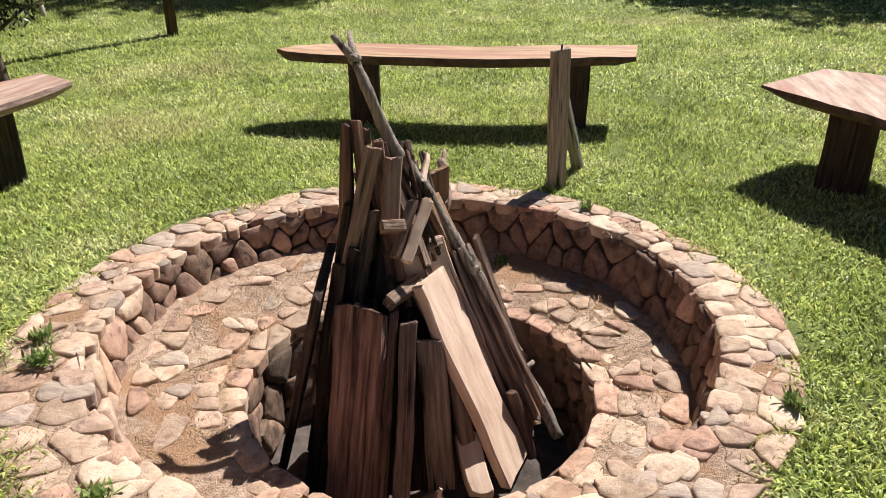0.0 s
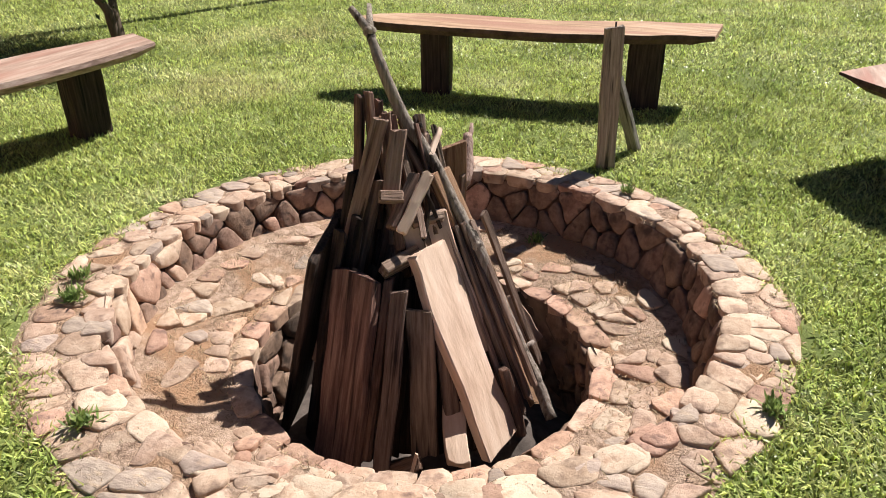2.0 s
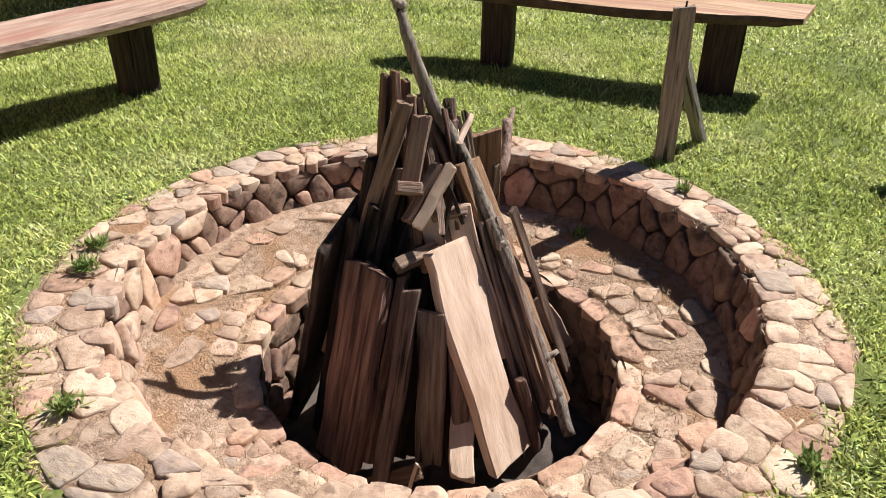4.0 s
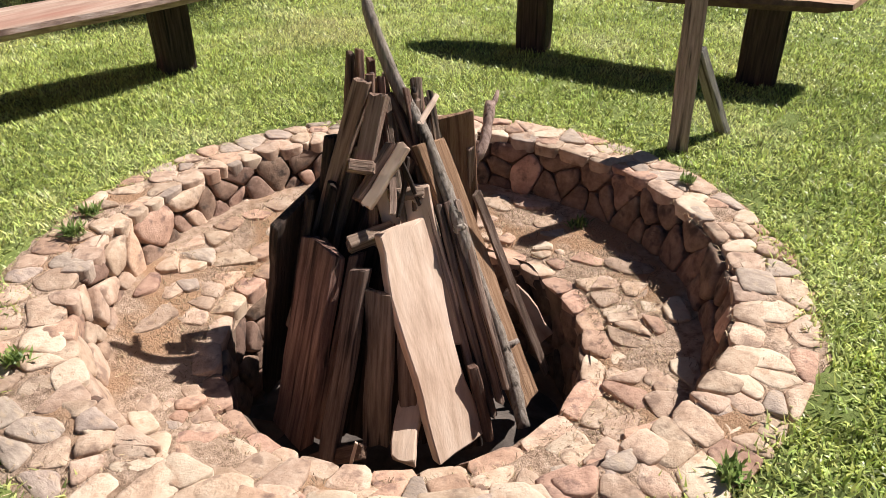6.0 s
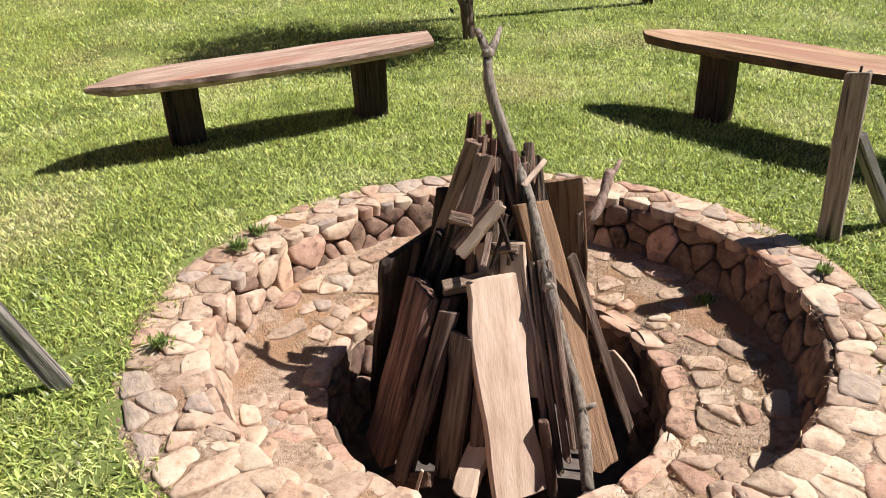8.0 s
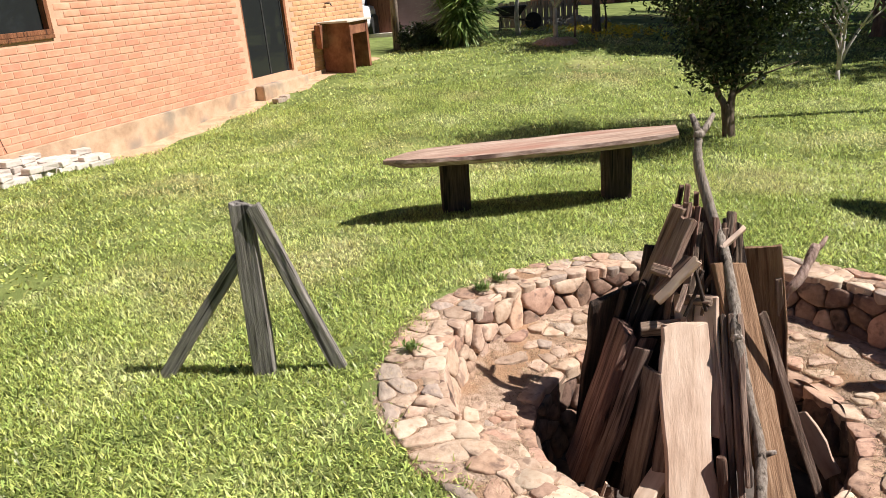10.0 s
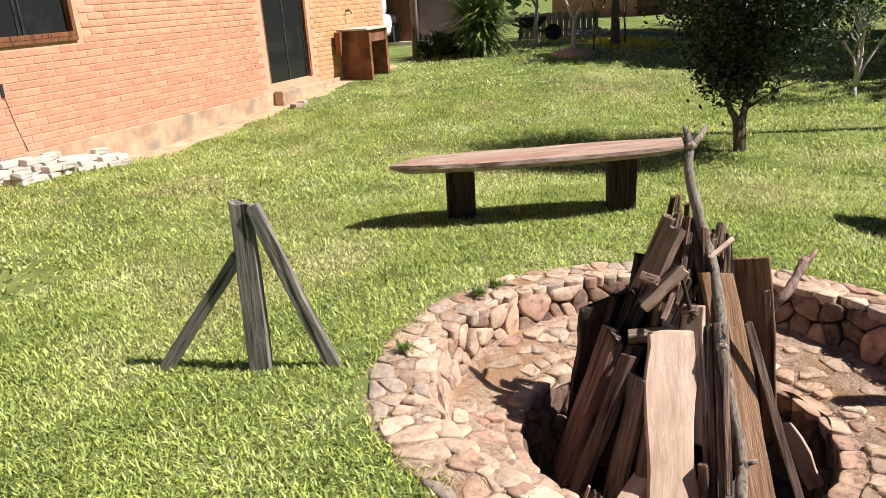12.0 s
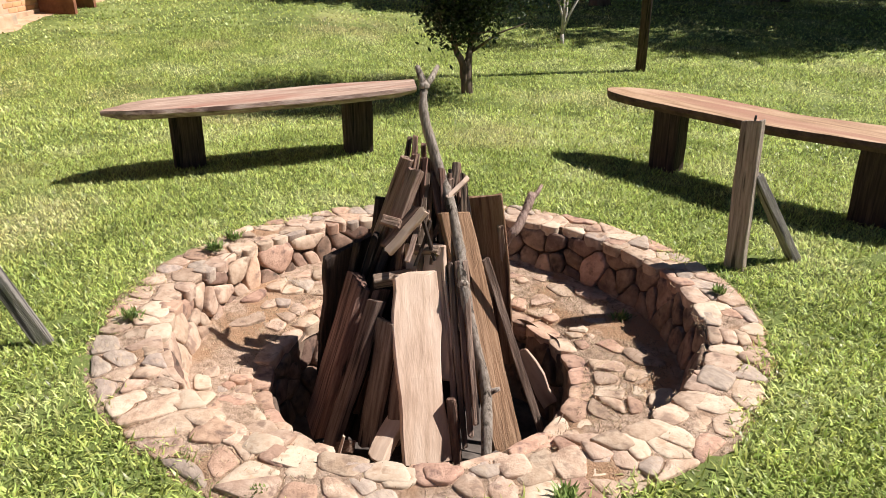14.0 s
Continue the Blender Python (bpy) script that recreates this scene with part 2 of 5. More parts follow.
def raw_mesh(name, verts, faces, mat, smooth=False):
    """A mesh from numpy arrays: verts (n,3), faces (k,3 or 4)."""
    me = bpy.data.meshes.new(name)
    k = faces.shape[1]
    me.vertices.add(len(verts))
    me.vertices.foreach_set("co", np.ascontiguousarray(verts, dtype=np.float32).ravel())
    me.loops.add(faces.size)
    me.loops.foreach_set("vertex_index", np.ascontiguousarray(faces, dtype=np.int32).ravel())
    me.polygons.add(len(faces))
    me.polygons.foreach_set("loop_start", np.arange(0, faces.size, k, dtype=np.int32))
    me.update(calc_edges=True)
    me.validate()
    me.materials.append(mat)
    if smooth:
        me.polygons.foreach_set("use_smooth", [True] * len(me.polygons))
    return me


def box(bm, x0, x1, y0, y1, z0, z1, bevel=0.0):
    r = bmesh.ops.create_cube(bm, size=1.0, matrix=Matrix.Translation(((x0 + x1) / 2, (y0 + y1) / 2, (z0 + z1) / 2)) @ Matrix.Diagonal((x1 - x0, y1 - y0, z1 - z0, 1)))
    if bevel:
        edges = list({e for v in r["verts"] for e in v.link_edges})
        bmesh.ops.bevel(bm, geom=edges, offset=bevel, segments=2, affect="EDGES", profile=0.6)
    return bm


def boxed(*a, **k):
    return box(bmesh.new(), *a, **k)


def tube(bm, pts, radii, sides=10, wobble=0.0, seed=0):
    """A tapering limb along pts."""
    rnd = random.Random(seed)
    pts = [Vector(p) for p in pts]
    rings = []
    for i, (p, r) in enumerate(zip(pts, radii)):
        d = (pts[min(i + 1, len(pts) - 1)] - pts[max(i - 1, 0)]).normalized()
        a = d.orthogonal().normalized() if i == 0 else (axis - axis.dot(d) * d).normalized()
        axis = a
        b = d.cross(a)
        rings.append([bm.verts.new(p + (a * math.cos(q) + b * math.sin(q)) * r * (1 + rnd.uniform(-wobble, wobble))) for q in [2 * math.pi * k / sides for k in range(sides)]])
    for u, v in zip(rings, rings[1:]):
        for k in range(sides):
            bm.faces.new((u[k], u[(k + 1) % sides], v[(k + 1) % sides], v[k]))
    bm.faces.new(rings[0][::-1])
    bm.faces.new(rings[-1])
    return bm


def smooth_path(pts, n):
    """Catmull-Rom through pts, n steps a span."""
    P = [Vector(p) for p in pts]
    P = [2 * P[0] - P[1]] + P + [2 * P[-1] - P[-2]]
    out = []
    for i in range(1, len(P) - 2):
        for k in range(n):
            u = k / n
            a, b, c, d = P[i - 1], P[i], P[i + 1], P[i + 2]
            out.append(0.5 * (2 * b + (c - a) * u + (2 * a - 5 * b + 4 * c - d) * u * u + (3 * b - a - 3 * c + d) * u ** 3))
    return out + [P[-2]]


WALL_DIR = Vector((-0.798, 0.603, 0))
WALL_N = Vector((0.603, 0.798, 0))
WALL_O = Vector((-4.612, -2.549, 0))
WALL_C = WALL_O.dot(WALL_N)


def ground_z(x, y):
    """Level round the pit; beyond the benches it dips a little and then climbs along the house."""
    step = lambda u, lo, hi: (lambda q: q * q * (3 - 2 * q))(np.clip((u - lo) / (hi - lo), 0, 1))
    s = -0.798 * x + 0.603 * y
    away = step(0.603 * x + 0.798 * y - WALL_C, 3.0, 8.0)
    s = s - 0.8 * 0.7 * np.logaddexp(0, (s - 13.0) / 0.7)
    return step(s, 4.0, 6.2) * (0.09 - 0.04 * away) * (s - 7.0 - 1.3 * away)


# ---- ground ----
PIT, R_OUT, R_IN, LEDGE = Vector((0.135, 2.55, 0)), 1.285, 1.03, -0.22
RIM_IN = Vector((0.15, 2.565, 0))
R_BASE = 0.975
HOLE, R_HOLE, HOLE_Z = Vector((0.21, 2.452, 0)), 0.595, -0.62
N_A = 160


def lift(x):
    """The ledge lies a little higher on the house side."""
    return 0.055 * min(1.0, max(0.0, (-x - 0.05) / 0.65))


radii = np.concatenate([[1.2], np.geomspace(1.26, 400, 90)])
ang = np.linspace(0, 2 * math.pi, N_A, endpoint=False)
gx = PIT.x + radii[:, None] * np.cos(ang)
gy = PIT.y + radii[:, None] * np.sin(ang)
rr = np.random.RandomState(3)
gz = ground_z(gx, gy) + rr.normal(0, 0.006, gx.shape) * (radii[:, None] > 1.3)
gz[0] -= 0.03
gv = np.stack([gx, gy, gz], -1).reshape(-1, 3)
idx = np.arange(len(radii) * N_A).reshape(len(radii), N_A)
nxt = np.roll(idx, -1, axis=1)
gf = np.stack([idx[:-1], idx[1:], nxt[1:], nxt[:-1]], -1).reshape(-1, 4)
ground = new("ground", raw_mesh("ground", gv, gf, M_LAWN, True))
tagged(ground, "sunlit green lawn with dry patches round the pit", "lawn", kind="structure")

def blades(name, count, r0, r1, length, width, seed, label, a0=-0.7, a1=math.pi * 1.62):
    """Grass blades scattered over the lawn between two distances from the pit."""
    r = np.random.RandomState(seed)
    rad = np.sqrt(r.uniform(r0 ** 2, r1 ** 2, count))
    th = r.uniform(a0, a1, count)
    x, y = PIT.x + rad * np.cos(th), PIT.y + rad * np.sin(th)
    # ragged turf edge on the stones, and none behind the house wall
    edge = R_OUT - 0.02 + 0.05 * np.sin(th * 7 + 1) + 0.035 * np.sin(th * 17) + r.normal(0, 0.03, count)
    wall = (x * 0.603 + y * 0.798) > WALL_C + 0.36 + 0.1 * np.sin(x * 3) + 0.06 * np.sin(x * 11) + r.normal(0, 0.05, count)
    thin = np.sin(x * 2.1 + 1.3 * np.sin(y * 1.7)) * np.sin(y * 2.6 + x) + r.uniform(-1.0, 1.6, count) > -1.15
    ok = (rad > edge) & wall & thin
    x, y = x[ok], y[ok]
    n = len(x)
    z = ground_z(x, y)
    a = r.uniform(0, 2 * math.pi, n)
    L = length * r.uniform(0.5, 1.35, n)
    lean = r.uniform(0.5, 1.75, n)
    w = width * r.uniform(0.7, 1.3, n)
    dx, dy = np.cos(a), np.sin(a)
    px, py = -dy * w / 2, dx * w / 2
    base = np.stack([x, y, z - 0.01], -1)
    d1 = np.stack([dx * np.sin(lean * 0.5), dy * np.sin(lean * 0.5), np.cos(lean * 0.5)], -1) * (L * 0.55)[:, None]
    d2 = d1 + np.stack([dx * np.sin(lean * 1.3), dy * np.sin(lean * 1.3), np.cos(lean * 1.3)], -1) * (L * 0.5)[:, None]
    side = np.stack([px, py, np.zeros(n)], -1)
    v = np.stack([base, base + d1 * 0.85 + side, base + d2, base + d1 * 0.85 - side], 1).reshape(-1, 3)
    o = np.arange(n) * 4
    f = np.concatenate([np.stack([o, o + 1, o + 3], -1), np.stack([o + 1, o + 2, o + 3], -1)])
    ob = new(name, raw_mesh(name, v, f, M_GRASS))
    return tagged(ob, label, "grass", kind="stuff")


blades("grass", 560000, 1.15, 3.5, 0.042, 0.0066, 11, "short coarse green grass blades beside the pit", 0, 2 * math.pi)
blades("grass", 490000, 3.5, 9.0, 0.05, 0.0098, 12, "short green grass blades of the lawn", 0.2, 4.0)
blades("grass", 190000, 9.0, 17.0, 0.05, 0.022, 13, "short green grass blades of the far lawn", 0.4, 3.65)
blades("grass", 40000, 3.5, 8.0, 0.05, 0.02, 14, "short green grass blades of the lawn behind the pit", 4.0, 6.48)


# ---- fire pit ----
def cells(width, height, size, seed, periodic=True):
    """Irregular stone outlines that fill a strip, each a list of (u, v) round its middle."""
    r = np.random.RandomState(seed)
    pts = []
    want = int(width * height / (size * size))
    best = size * 0.95
    while len(pts) < want and best > size * 0.4:
        for _ in range(60):
            p = np.array([r.uniform(0, width), r.uniform(0.18 * size, height - 0.18 * size)])
            gap = best * r.choice((0.62, 0.8, 1.0, 1.15))
            if all(math.hypot(min(abs(p[0] - q[0]), width - abs(p[0] - q[0])), 1.25 * (p[1] - q[1])) > gap for q in pts):
                pts.append(p)
        best *= 0.94
    pts = np.array(pts)
    ring = [pts + np.array([k * width, 0]) for k in (-1, 0, 1)] if periodic else [pts]
    every = np.concatenate(ring)
    out = []
    for c in pts:
        poly = [(-0.3, -c[1]), (0.3, -c[1]), (0.3, height - c[1]), (-0.3, height - c[1])]
        d = every - c
        near = d[np.argsort((d ** 2).sum(1))[1:18]]
        for n in near:
            h = (n @ n) / 2
            cut = []
            for i, p in enumerate(poly):
                q = poly[(i + 1) % len(poly)]
                sp, sq = p[0] * n[0] + p[1] * n[1] - h, q[0] * n[0] + q[1] * n[1] - h
                if sp <= 0:
                    cut.append(p)
                if sp * sq < 0:
                    k = sp / (sp - sq)
                    cut.append((p[0] + k * (q[0] - p[0]), p[1] + k * (q[1] - p[1])))
            poly = cut
        if len(poly) > 2:
            out.append((c, poly))
    return out


def stone_of(name, poly, joint, rise, thick, dome, mat, seed, place):
    """One laid stone: its outline drawn in by the joint, corners rounded, a worn uneven top. place maps (u, v, h) to a point."""
    r = random.Random(seed)
    off = Vector((r.uniform(-99, 99), r.uniform(-99, 99), r.uniform(-99, 99)))
    P = [Vector((u, v, 0)) for u, v in poly]
    mid = sum(P, Vector()) / len(P)
    P = [mid + (p - mid) * max(0.35, 1 - joint / max((p - mid).length, 1e-4)) for p in P]
    edge = []
    for i in range(len(P)):
        a, b, c = P[i - 1], P[i], P[(i + 1) % len(P)]
        p0, p1 = b.lerp(a, 0.27), b.lerp(c, 0.27)
        for k in (0.0, 0.5):
            edge.append(p0.lerp(b, k).lerp(b.lerp(p1, k), k))
        edge.append(p1)
    span = max((p - mid).length for p in edge)
    tip = Vector((r.uniform(-1, 1), r.uniform(-1, 1), 0)) * dome * 0.5 / max(span, 0.02)
    bm = bmesh.new()
    rows = []
    for sc, h in ((0.93, -thick), (1.0, rise * 0.3), (0.985, rise * 0.72), (0.945, rise), (0.80, rise + dome * 0.55), (0.45, rise + dome)):
        row = []
        for p in edge:
            q = mid + (p - mid) * sc
            wob = noise.noise(q * 20 + off) * 0.16 + noise.noise(q * 55 + off) * 0.08
            q = mid + (q - mid) * (1 + wob)
            lift = h
            if h > 0:
                lift += tip.dot(q - mid) + noise.noise(q * 14 + off) * dome * 0.9 + noise.noise(q * 40 + off) * 0.005 + noise.noise(q * 90 + off) * 0.002
            row.append(bm.verts.new(place(q.x, q.y, lift)))
        rows.append(row)
    m_ = len(edge)
    for u, v in zip(rows, rows[1:]):
        for i in range(m_):
            bm.faces.new((u[i], u[(i + 1) % m_], v[(i + 1) % m_], v[i]))
    bm.faces.new(rows[-1])
    bmesh.ops.recalc_face_normals(bm, faces=bm.faces)
    return mesh_of(bm, name, mat, True)


def ring_mesh(profile_in, steps=128, seed=1, amount=0.012, raised=False):
    """A surface turned through (centre, radius, z) rows, roughened."""
    bm = bmesh.new()
    rows = []
    for c, r, z in profile_in:
        row = []
        for k in range(steps):
            q = 2 * math.pi * k / steps
            p = Vector((c.x + r * math.cos(q), c.y + r * math.sin(q), z))
            w = Vector((noise.noise(p * 5 + Vector((seed, 0, 0))), noise.noise(p * 5 + Vector((0, seed, 0))), noise.noise(p * 6 + Vector((0, 0, seed)))))
            if raised:
                p.z += lift(p.x)
            row.append(bm.verts.new(p + w * amount * 2))
        rows.append(row)
    for u, v in zip(rows, rows[1:]):
        for k in range(steps):
            bm.faces.new((u[k], v[k], v[(k + 1) % steps], u[(k + 1) % steps]))
    return bm


pit = tagged(new("fire_pit"), "round sunken stone fire pit with a stepped ledge", "fire pit")
mix3 = lambda u: RIM_IN.lerp(PIT, u)
rim = part("rim", ring_mesh([(PIT, 1.36, -0.05), (PIT, R_OUT, 0.0), (mix3(0.6), 1.19, 0.006), (mix3(0.3), 1.10, 0.008), (RIM_IN, R_IN + 0.025, 0.004)], seed=2, amount=0.006), M_DIRT, pit, "sandy mortared stone rim", True)
inner = part("inner_wall", ring_mesh([(RIM_IN, R_IN + 0.035, 0.006), (RIM_IN, R_IN + 0.02, -0.04), (RIM_IN, R_IN + 0.0, -0.13), (RIM_IN, R_BASE + 0.015, -0.25)], seed=3), M_SOILSHADE, pit, "soil-jointed stone wall of the pit, shade in the joint colour", True)
led = HOLE.lerp(RIM_IN, 0.5)
ledge = part("ledge", ring_mesh([(RIM_IN, R_BASE + 0.04, LEDGE + 0.014), (HOLE.lerp(RIM_IN, 0.8), 0.9, LEDGE + 0.006), (led, 0.8, LEDGE - 0.004), (HOLE.lerp(RIM_IN, 0.2), 0.68, LEDGE - 0.018), (HOLE, R_HOLE + 0.03, LEDGE - 0.034), (HOLE, R_HOLE, LEDGE - 0.07)], seed=5, amount=0.005, raised=True), M_DIRT, pit, "dusty flagstone ledge with dry straw", True)
# Wall and lining colours hold soot as well as the shade down here.
hole = part("fire_hole", ring_mesh([(HOLE, R_HOLE + 0.01, LEDGE - 0.03), (HOLE, R_HOLE + 0.015, -0.35), (HOLE, R_HOLE, -0.5), (HOLE, R_HOLE - 0.03, HOLE_Z), (HOLE, 0.3, HOLE_Z - 0.01), (HOLE, 0.01, HOLE_Z)], seed=9, amount=0.02), M_PITWALL, pit, "stone-lined fire hole, dark with soot and coloured-in shade", True)


def pave(parent, name, lo, hi, size, joint, rise, thick, dome, mats, seed, skip=0.0, bare=None):
    """Flat-laid stones over a ring; lo and hi are (centre, radius, z) of its inner and outer edge."""
    rd = random.Random(seed)
    rm = (lo[1] + hi[1]) / 2
    wide = hi[1] - lo[1]
    for k, (c, poly) in enumerate(cells(2 * math.pi * rm, wide, size, seed)):
        q, w = c[0] / rm, c[1] / wide
        cen = lo[0].lerp(hi[0], w)
        rad, z = lo[1] + c[1], lo[2] + (hi[2] - lo[2]) * w + rd.uniform(-0.004, 0.006)
        ux, uy = math.cos(q), math.sin(q)
        at = Vector((cen.x + rad * ux, cen.y + rad * uy, z))
        if parent is ledge:
            at.z += lift(at.x)
        if rd.random() < skip or (bare and bare(at)):
            continue
        grow = rad / rm
        place = lambda u, v, h: Vector((ux * v - uy * u * grow, uy * v + ux * u * grow, h))
        me = stone_of(name, poly, joint * rd.uniform(0.6, 1.6), rise * rd.uniform(0.5, 1.5), thick, dome * rd.uniform(0.5, 1.5), rd.choice(mats), seed * 1000 + k, place)
        part(name, me, None, parent, m=Matrix.Translation(at))


def face(parent, name, centre, top, base, size, joint, mats, seed, proud=0.02):
    """Stones set in a round wall; top and base are (radius, z)."""
    rd = random.Random(seed)
    high = top[1] - base[1]
    rm = (top[0] + base[0]) / 2
    for k, (c, poly) in enumerate(cells(2 * math.pi * rm, high, size, seed)):
        q, w = c[0] / rm, c[1] / high
        rad = base[0] + (top[0] - base[0]) * w
        ux, uy = math.cos(q), math.sin(q)
        at = Vector((centre.x + rad * ux, centre.y + rad * uy, base[1] + c[1]))
        slope = (top[0] - base[0]) / high
        place = lambda u, v, h: Vector((ux * (slope * v - h) - uy * u, uy * (slope * v - h) + ux * u, v + 0.3 * h))
        me = stone_of(name, poly, joint * rd.uniform(0.6, 1.5), proud * rd.uniform(0.3, 1.4), 0.05, 0.006, rd.choice(mats(at)), seed * 1000 + k, place)
        part(name, me, None, parent, m=Matrix.Translation(at))


WARM = [M_STONE] * 7 + [M_PALESTONE] * 2 + [M_REDSTONE, M_GREYSTONE]
MIXED = [M_STONE] * 6 + [M_PALESTONE] * 2 + [M_REDSTONE] * 2 + [M_GREYSTONE] * 2
pave(rim, "rim_stone", (RIM_IN, R_IN + 0.012, 0.004), (PIT, R_OUT - 0.015, 0.0), 0.104, 0.005, 0.008, 0.03, 0.004, MIXED, 21, 0.02)
pave(rim, "edge_stone", (RIM_IN, R_IN - 0.012, 0.008), (RIM_IN, R_IN + 0.085, 0.006), 0.10, 0.004, 0.006, 0.045, 0.004, WARM, 27, 0.12)
# Darker stones where the wall turns from the sun: its shade, put in colour.
back = lambda p: [M_REDSTONE] + [M_BROWNSHADE] * 5 if (p - PIT).dot(Vector((0.41, 0.91, 0))) > -0.25 else [M_STONE] * 4 + [M_REDSTONE] * 2 + [M_BROWNSHADE] * 2
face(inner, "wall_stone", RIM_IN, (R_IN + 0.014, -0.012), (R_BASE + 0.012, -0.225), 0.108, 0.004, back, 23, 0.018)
clay = lambda p: math.sin(p.x * 7.1 + 1.0) * math.sin(p.y * 6.3 + 2.0) > 0.8 or (p - Vector((-0.30, 1.83, LEDGE))).length < 0.16
pave(ledge, "ledge_stone", (HOLE, R_HOLE + 0.075, LEDGE - 0.021), (RIM_IN, R_BASE - 0.02, LEDGE + 0.009), 0.105, 0.008, 0.006, 0.03, 0.004, [M_STONE] * 6 + [M_REDSTONE] * 3 + [M_PALESTONE] * 2 + [M_GREYSTONE], 32, 0.04, clay)
pave(ledge, "kerb_stone", (HOLE, R_HOLE - 0.008, LEDGE - 0.034), (HOLE, R_HOLE + 0.09, LEDGE - 0.020), 0.118, 0.004, 0.005, 0.05, 0.004, [M_STONE] * 5 + [M_REDSTONE] * 4 + [M_BROWNSHADE], 33)
face(hole, "lining_stone", HOLE, (R_HOLE + 0.012, LEDGE - 0.04), (R_HOLE - 0.015, HOLE_Z + 0.02), 0.125, 0.006, lambda p: [M_SOOTSHADE, M_BROWNSHADE, M_BROWNSHADE], 41, 0.02)
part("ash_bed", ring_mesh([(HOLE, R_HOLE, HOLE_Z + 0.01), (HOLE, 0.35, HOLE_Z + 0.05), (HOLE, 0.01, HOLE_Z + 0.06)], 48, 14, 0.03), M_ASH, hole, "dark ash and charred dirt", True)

# dry straw scraps on ledge and rim
r = np.random.RandomState(5)
n = 26000
th = r.uniform(0, 2 * math.pi, n)
on_rim = r.rand(n) < 0.28
rad = np.where(on_rim, r.uniform(1.03, 1.3, n), r.uniform(0.62, 0.97, n))
sx = np.where(on_rim, PIT.x, led.x) + rad * np.cos(th)
sy = np.where(on_rim, PIT.y, led.y) + rad * np.sin(th)
keep = np.sin(sx * 9 + 2 * np.sin(sy * 7)) * np.sin(sy * 11) + r.uniform(-0.5, 1.2, n) > 0
keep &= on_rim | ((np.hypot(sx - HOLE.x, sy - HOLE.y) > R_HOLE + 0.04) & (np.hypot(sx - RIM_IN.x, sy - RIM_IN.y) < R_BASE - 0.02))
sx, sy, on_rim = sx[keep], sy[keep], on_rim[keep]
n = len(sx)
sz = np.where(on_rim, 0.001, LEDGE - 0.021 + 0.030 * np.clip((np.hypot(sx - HOLE.x, sy - HOLE.y) - 0.62) / 0.35, 0, 1) + 0.055 * np.clip((-sx - 0.05) / 0.65, 0, 1)) + r.uniform(0, 0.013, n)
a = r.uniform(0, 2 * math.pi, n)
L = r.uniform(0.005, 0.020, n)
c = np.stack([sx, sy, sz], -1)
d = np.stack([np.cos(a) * L / 2, np.sin(a) * L / 2, r.uniform(-0.006, 0.006, n)], -1)
w = np.stack([-np.sin(a), np.cos(a), np.zeros(n)], -1) * 0.001
v = np.stack([c - d - w, c - d + w, c + d + w, c + d - w], 1).reshape(-1, 3)
o = np.arange(n) * 4
tagged(new("dry_straw", raw_mesh("dry_straw", v, np.stack([o, o + 1, o + 2, o + 3], -1), M_STRAW)), "scattered dry straw and grass clippings on the stones", "straw", kind="stuff")


def weed(x, y, z, size, seed):
    r = np.random.RandomState(seed)
    n = 90
    a, L, lean = r.uniform(0, 6.28, n), size * r.uniform(0.4, 1.1, n), r.uniform(0.2, 1.3, n)
    p = np.stack([x + r.normal(0, size * 0.3, n), y + r.normal(0, size * 0.3, n), np.full(n, z)], -1)
    d = np.stack([np.cos(a) * np.sin(lean), np.sin(a) * np.sin(lean), np.cos(lean)], -1) * L[:, None]
    w = np.stack([-np.sin(a), np.cos(a), 0 * a], -1) * 0.004
    v = np.stack([p - w * 0.5, p + w * 0.5, p + d * 0.6 + w, p + d * 0.6 - w, p + d], 1).reshape(-1, 3)
    o = np.arange(n) * 5
    f = np.concatenate([np.stack([o, o + 1, o + 2], -1), np.stack([o, o + 2, o + 3], -1), np.stack([o + 3, o + 2, o + 4], -1)])
    tagged(new("weed_tuft", raw_mesh("weed_tuft", v, f, M_WEED)), "small green weed tuft growing between the stones", "weed", "weeds between the stones")


for k, (x, y, z, size) in enumerate(((0.36, 3.42, LEDGE, 0.05), (-0.42, 3.2, LEDGE, 0.05), (-0.86, 1.98, 0.02, 0.06), (-0.95, 2.1, 0.02, 0.05), (1.05, 1.62, 0.02, 0.045), (0.86, 1.55, 0.0, 0.03), (-0.35, 1.5, 0.02, 0.05), (1.33, 2.2, 0.02, 0.05), (0.72, 3.58, 0.02, 0.04))):
    weed(x, y, z, size, 70 + k)


